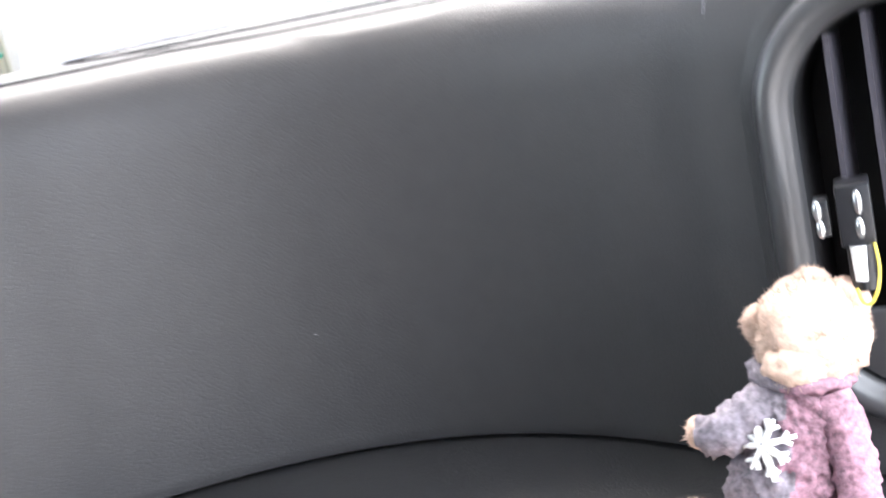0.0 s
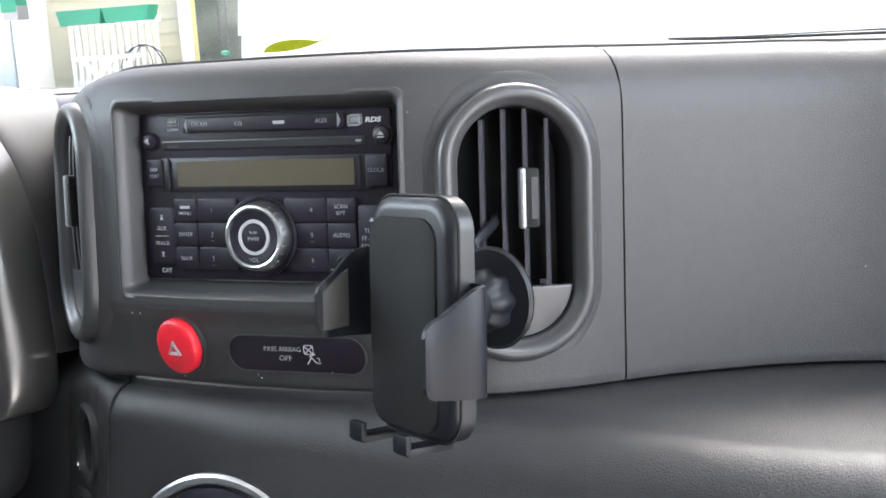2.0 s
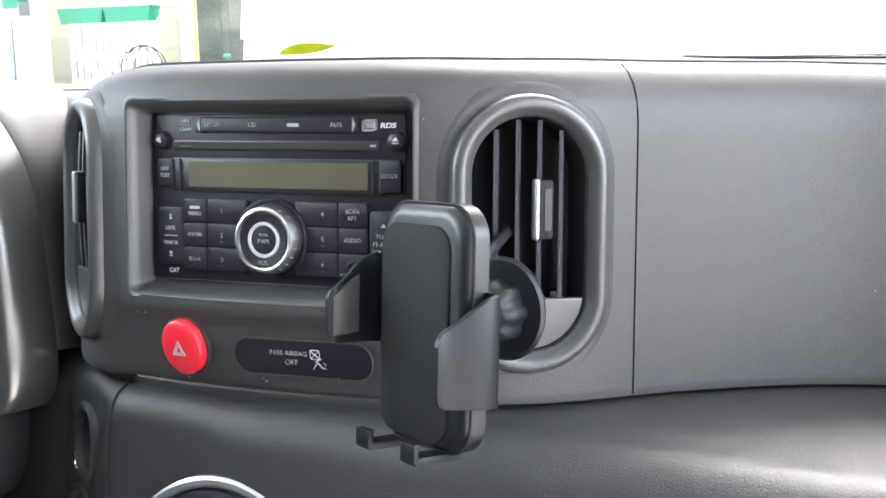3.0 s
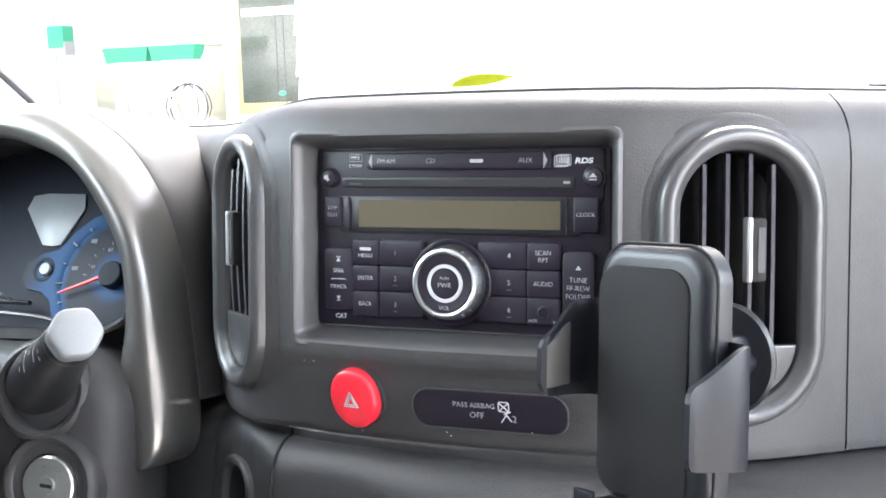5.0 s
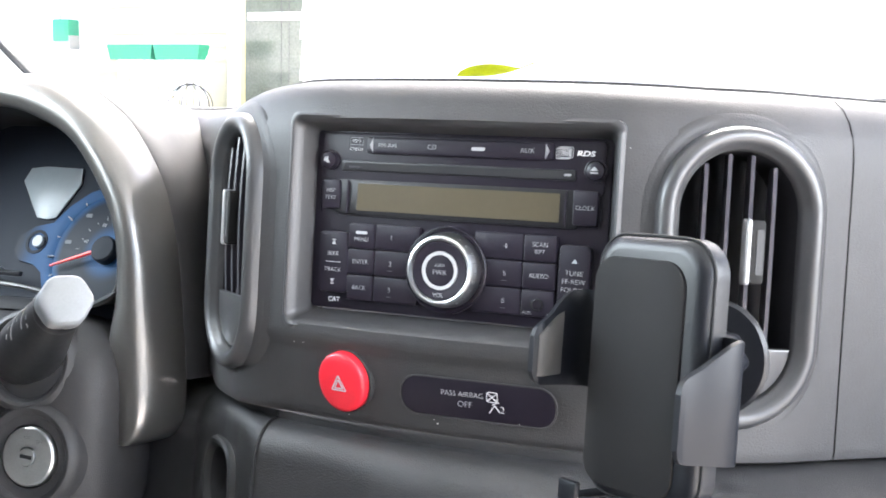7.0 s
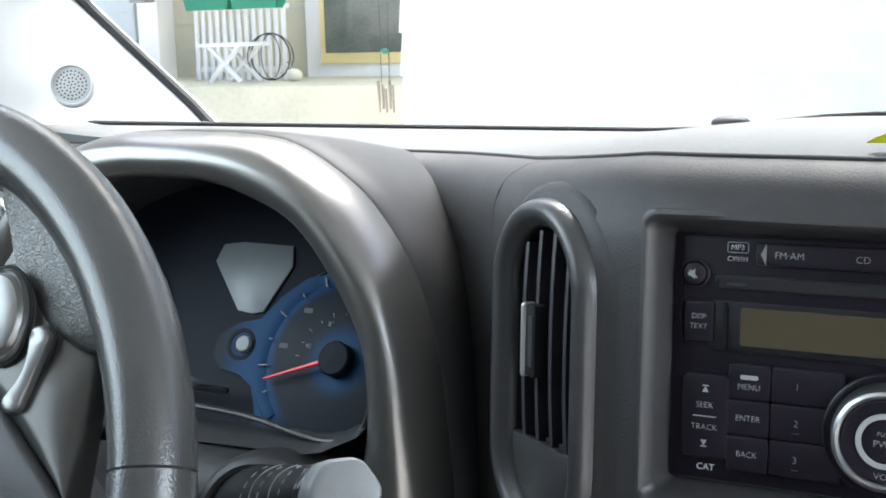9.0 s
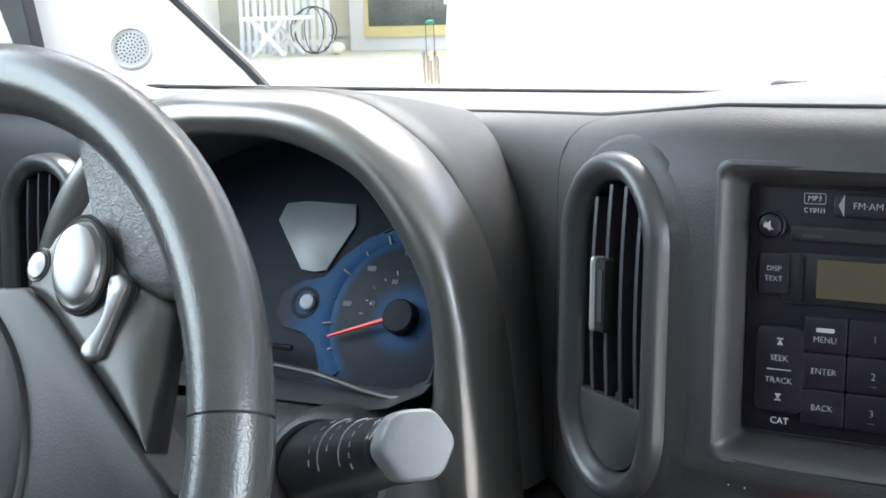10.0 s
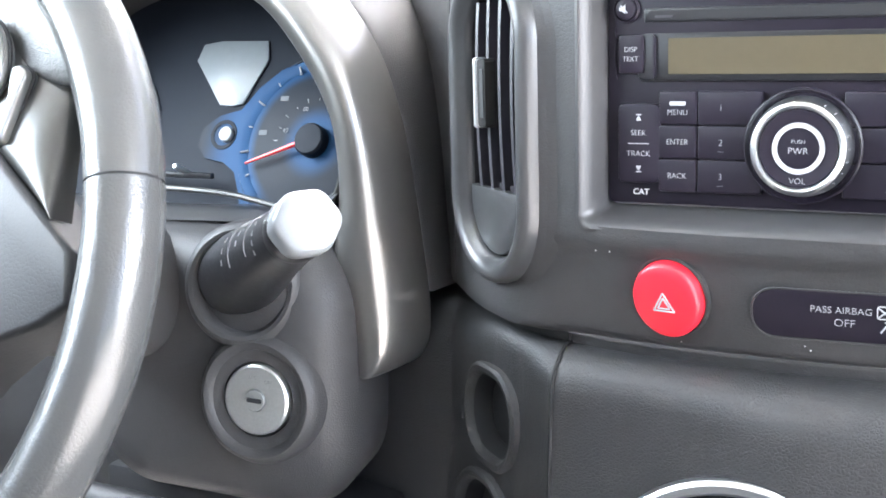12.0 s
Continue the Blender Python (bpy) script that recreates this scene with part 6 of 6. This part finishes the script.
for k in range(2):
    x = fx0 + (fx1 - fx0) * (0.25 + 0.5 * k)
    pb = thing("planter_box", (x, 10.8, fz1), "teal green plastic planter box on the railing", "planter", "planters on the railing", dash=False)
    w = (fx1 - fx0) * 0.49
    bm = bmesh.new()
    rows = [[Vector((x - w / 2 * g, 10.80 - 0.10 * g, fz1 + z)), Vector((x + w / 2 * g, 10.80 - 0.10 * g, fz1 + z)), Vector((x + w / 2 * g, 10.80 + 0.10 * g, fz1 + z)), Vector((x - w / 2 * g, 10.80 + 0.10 * g, fz1 + z))] for g, z in ((0.90, -0.02), (0.98, 0.11), (1.0, 0.11), (1.0, 0.15), (0.94, 0.15), (0.90, 0.02))]
    part("trough", sheet(rows, closed_v=True), M_TEAL, pb, smooth=False)

post = solid("porch_post", box((hp(-4.93, 1, 10.9).x, 10.9, PZ + 2.35), (0.30, 0.30, 4.7), 0.02), M_PAINT, "square white porch post", "post", dash=False)
tb = thing("patio_table", (hp(-4.36, 1, 10.3).x, 10.3, PZ), "small white table with crossed legs on the porch", "table", dash=False)
tx = hp(-4.36, 1, 10.3).x
part("tabletop", box((tx, 10.3, PZ + 0.40), (0.62, 0.45, 0.04), 0.01), M_PAINT, tb)
for sx in (-1, 1):
    part("leg", tube([(tx - sx * 0.20, 10.12, PZ + 0.01), (tx + sx * 0.20, 10.12, PZ + 0.39)], 0.028, 8), M_PAINT, tb)
    part("leg", tube([(tx - sx * 0.20, 10.48, PZ + 0.01), (tx + sx * 0.20, 10.48, PZ + 0.39)], 0.028, 8), M_PAINT, tb)
hoopc = Vector((hp(-4.10, 1, 10.6).x, 10.6, PZ + 0.262))
hoop = thing("iron_hoop", (hoopc.x, 10.6, PZ), "dark iron ring sculpture leaning by the railing", "garden ornament", dash=False)
rnd = random.Random(8)
for r, tilt, th in ((0.25, 0, 0.0075), (0.245, 38, 0.0065), (0.235, -30, 0.0050)):
    R3 = Matrix.Rotation(radians(tilt), 3, 'Z')
    part("ring", tube([hoopc + R3 @ (Vector((r * math.cos(2 * math.pi * k / 40), 0, r * math.sin(2 * math.pi * k / 40))) * (1 + 0.014 * math.sin(3.1 * k))) for k in range(40)], th, 6, closed=True), M_WIRE, hoop)
for k in range(10):
    a = rnd.uniform(0.2, 6.0)
    p = hoopc + Vector((0.245 * math.cos(a), 0, 0.245 * math.sin(a)))
    part("twig", tube([p, p + Vector((rnd.uniform(-0.04, 0.04), -0.02, rnd.uniform(-0.04, 0.04)))], 0.005, 5), M_WIRE, hoop)
solid("wall_plate", box((-7.60, 11.55, 1.13), (0.11, 0.03, 0.12), 0.008), M_PAINT, "small pale square plate on the cream wall", "wall plate", dash=False)
solid("white_pumpkin", blob((hp(-3.94, 1, 10.5).x, 10.5, PZ + 0.066), 0.080, (1.1, 1.1, 0.85), n=16, rough=0.08, fine=0.0), M_PUMP, "pale white pumpkin on the porch floor", "pumpkin", dash=False)
ml = thing("mail_box", (hp(-4.93, 2.0, 10.9).x, 10.66, hp(0, 1.98, 10.9).z), "teal and grey box hung on the porch post", "box", dash=False)
part("box_body", box((hp(-4.93, 2.0, 10.9).x, 10.66, hp(0, 1.97, 10.9).z), (0.24, 0.2, 0.26), 0.02), M_TEAL, ml)
part("box_foot", box((hp(-4.92, 2.0, 10.9).x, 10.66, hp(0, 1.91, 10.9).z - 0.02), (0.22, 0.19, 0.16), 0.01), M_KNOBGREY, ml)
# slab added out of view to keep the sun off the porch wall
slab("porch_shade", (hp(-4.3, 1).x, 10.3, PZ + 4.78), (9.4, 3.6, 0.14), M_PAINT, "unseen white slab that shades the porch", "porch roof")
# set the porch at its true size
shrink = Matrix.Translation((0.15, -0.55, 1.14)) @ Matrix.Scale(0.5, 4) @ Matrix.Translation((-0.15, 0.55, -1.14))
for ob in set(bpy.data.objects) - house_from:
    if ob.parent is None:
        ob.matrix_world = shrink @ ob.matrix_world
siding("garage_wall_white", (GX0, GY), (4.2, GY + 0.35), 0.0, 3.4, 0.13, M_SIDING, "bright white clapboard wall in front of the car", (0.08, -1))
# ornament hung at the corner of the white wall
orn = thing("wind_chime", (-1.775, 2.72, 0.93), "driftwood wind chime hung on thin cords by the white wall", "wind chime", dash=False)
part("bracket", box((-1.755, 2.745, 2.395), (0.05, 0.10, 0.012), 0.002), M_WIRE, orn)
for dx in (-0.012, 0.016):
    part("cord", tube([(-1.760 + dx, 2.72, 2.392), (-1.762 + dx, 2.72, 1.02)], 0.0012, 5), M_WIRE, orn)
for k in range(5):
    x = -1.786 + 0.012 * k
    part("driftwood_stick", tube([(x, 2.72 + 0.006 * (k % 2), 1.03 - 0.012 * (k % 3)), (x + 0.004, 2.72, 0.935 + 0.01 * (k % 2))], lambda u: 0.0052 - 0.002 * u, 6), M_DRIFT, orn)
part("glass_drop", blob((-1.756, 2.715, 1.118), 0.011, (1.3, 0.8, 0.7), n=10, rough=0, fine=0), M_TEAL, orn, "teal glass drop")
# ---- shrub beyond the glass ----
def shrub(name, base, height, width, count, seed, label):
    rnd = random.Random(seed)
    s = thing(name, base, label, "shrub", dash=False)
    bm = tube([base, Vector(base) + Vector((0.02, 0.01, height * 0.7))], lambda u: 0.05 - 0.035 * u, 8)
    for k in range(14):
        a = rnd.uniform(0, 6.28)
        z = height * rnd.uniform(0.15, 0.6)
        tube([Vector(base) + Vector((0, 0, z)), Vector(base) + Vector((math.cos(a) * width * 0.35, math.sin(a) * width * 0.35, z + height * 0.25))], lambda u: 0.018 - 0.012 * u, 5, bm=bm)
    part("trunk", bm, M_TWIG, s)
    bm = bmesh.new()
    for k in range(count):
        u = rnd.random() ** 0.7
        z = height * (0.05 + 0.95 * u)
        r = width * 0.5 * (1 - u ** 2.2) ** 0.6 * (0.72 + 0.36 * rnd.random())
        a = rnd.uniform(0, 6.283)
        r *= 1 + 0.18 * math.sin(5 * a + 7 * u)
        c = Vector(base) + Vector((r * math.cos(a), r * math.sin(a), z))
        d = Vector((rnd.gauss(0, 1), rnd.gauss(0, 1), rnd.gauss(0, 1))).normalized()
        e = d.cross(Vector((rnd.gauss(0, 1), rnd.gauss(0, 1), rnd.gauss(0, 1)))).normalized()
        L, w = rnd.uniform(0.007, 0.013), rnd.uniform(0.0035, 0.0055)
        vs = [bm.verts.new(c - d * L), bm.verts.new(c + e * w), bm.verts.new(c + d * L), bm.verts.new(c - e * w)]
        bm.faces.new(vs)
    part("crown", bm, M_SHRUB, s, smooth=False)
    return s


shrub("garden_shrub", Vector((1.27, 2.30, 0.0)), 2.3, 0.90, 130000, 5, "dense yellow-green upright garden shrub")
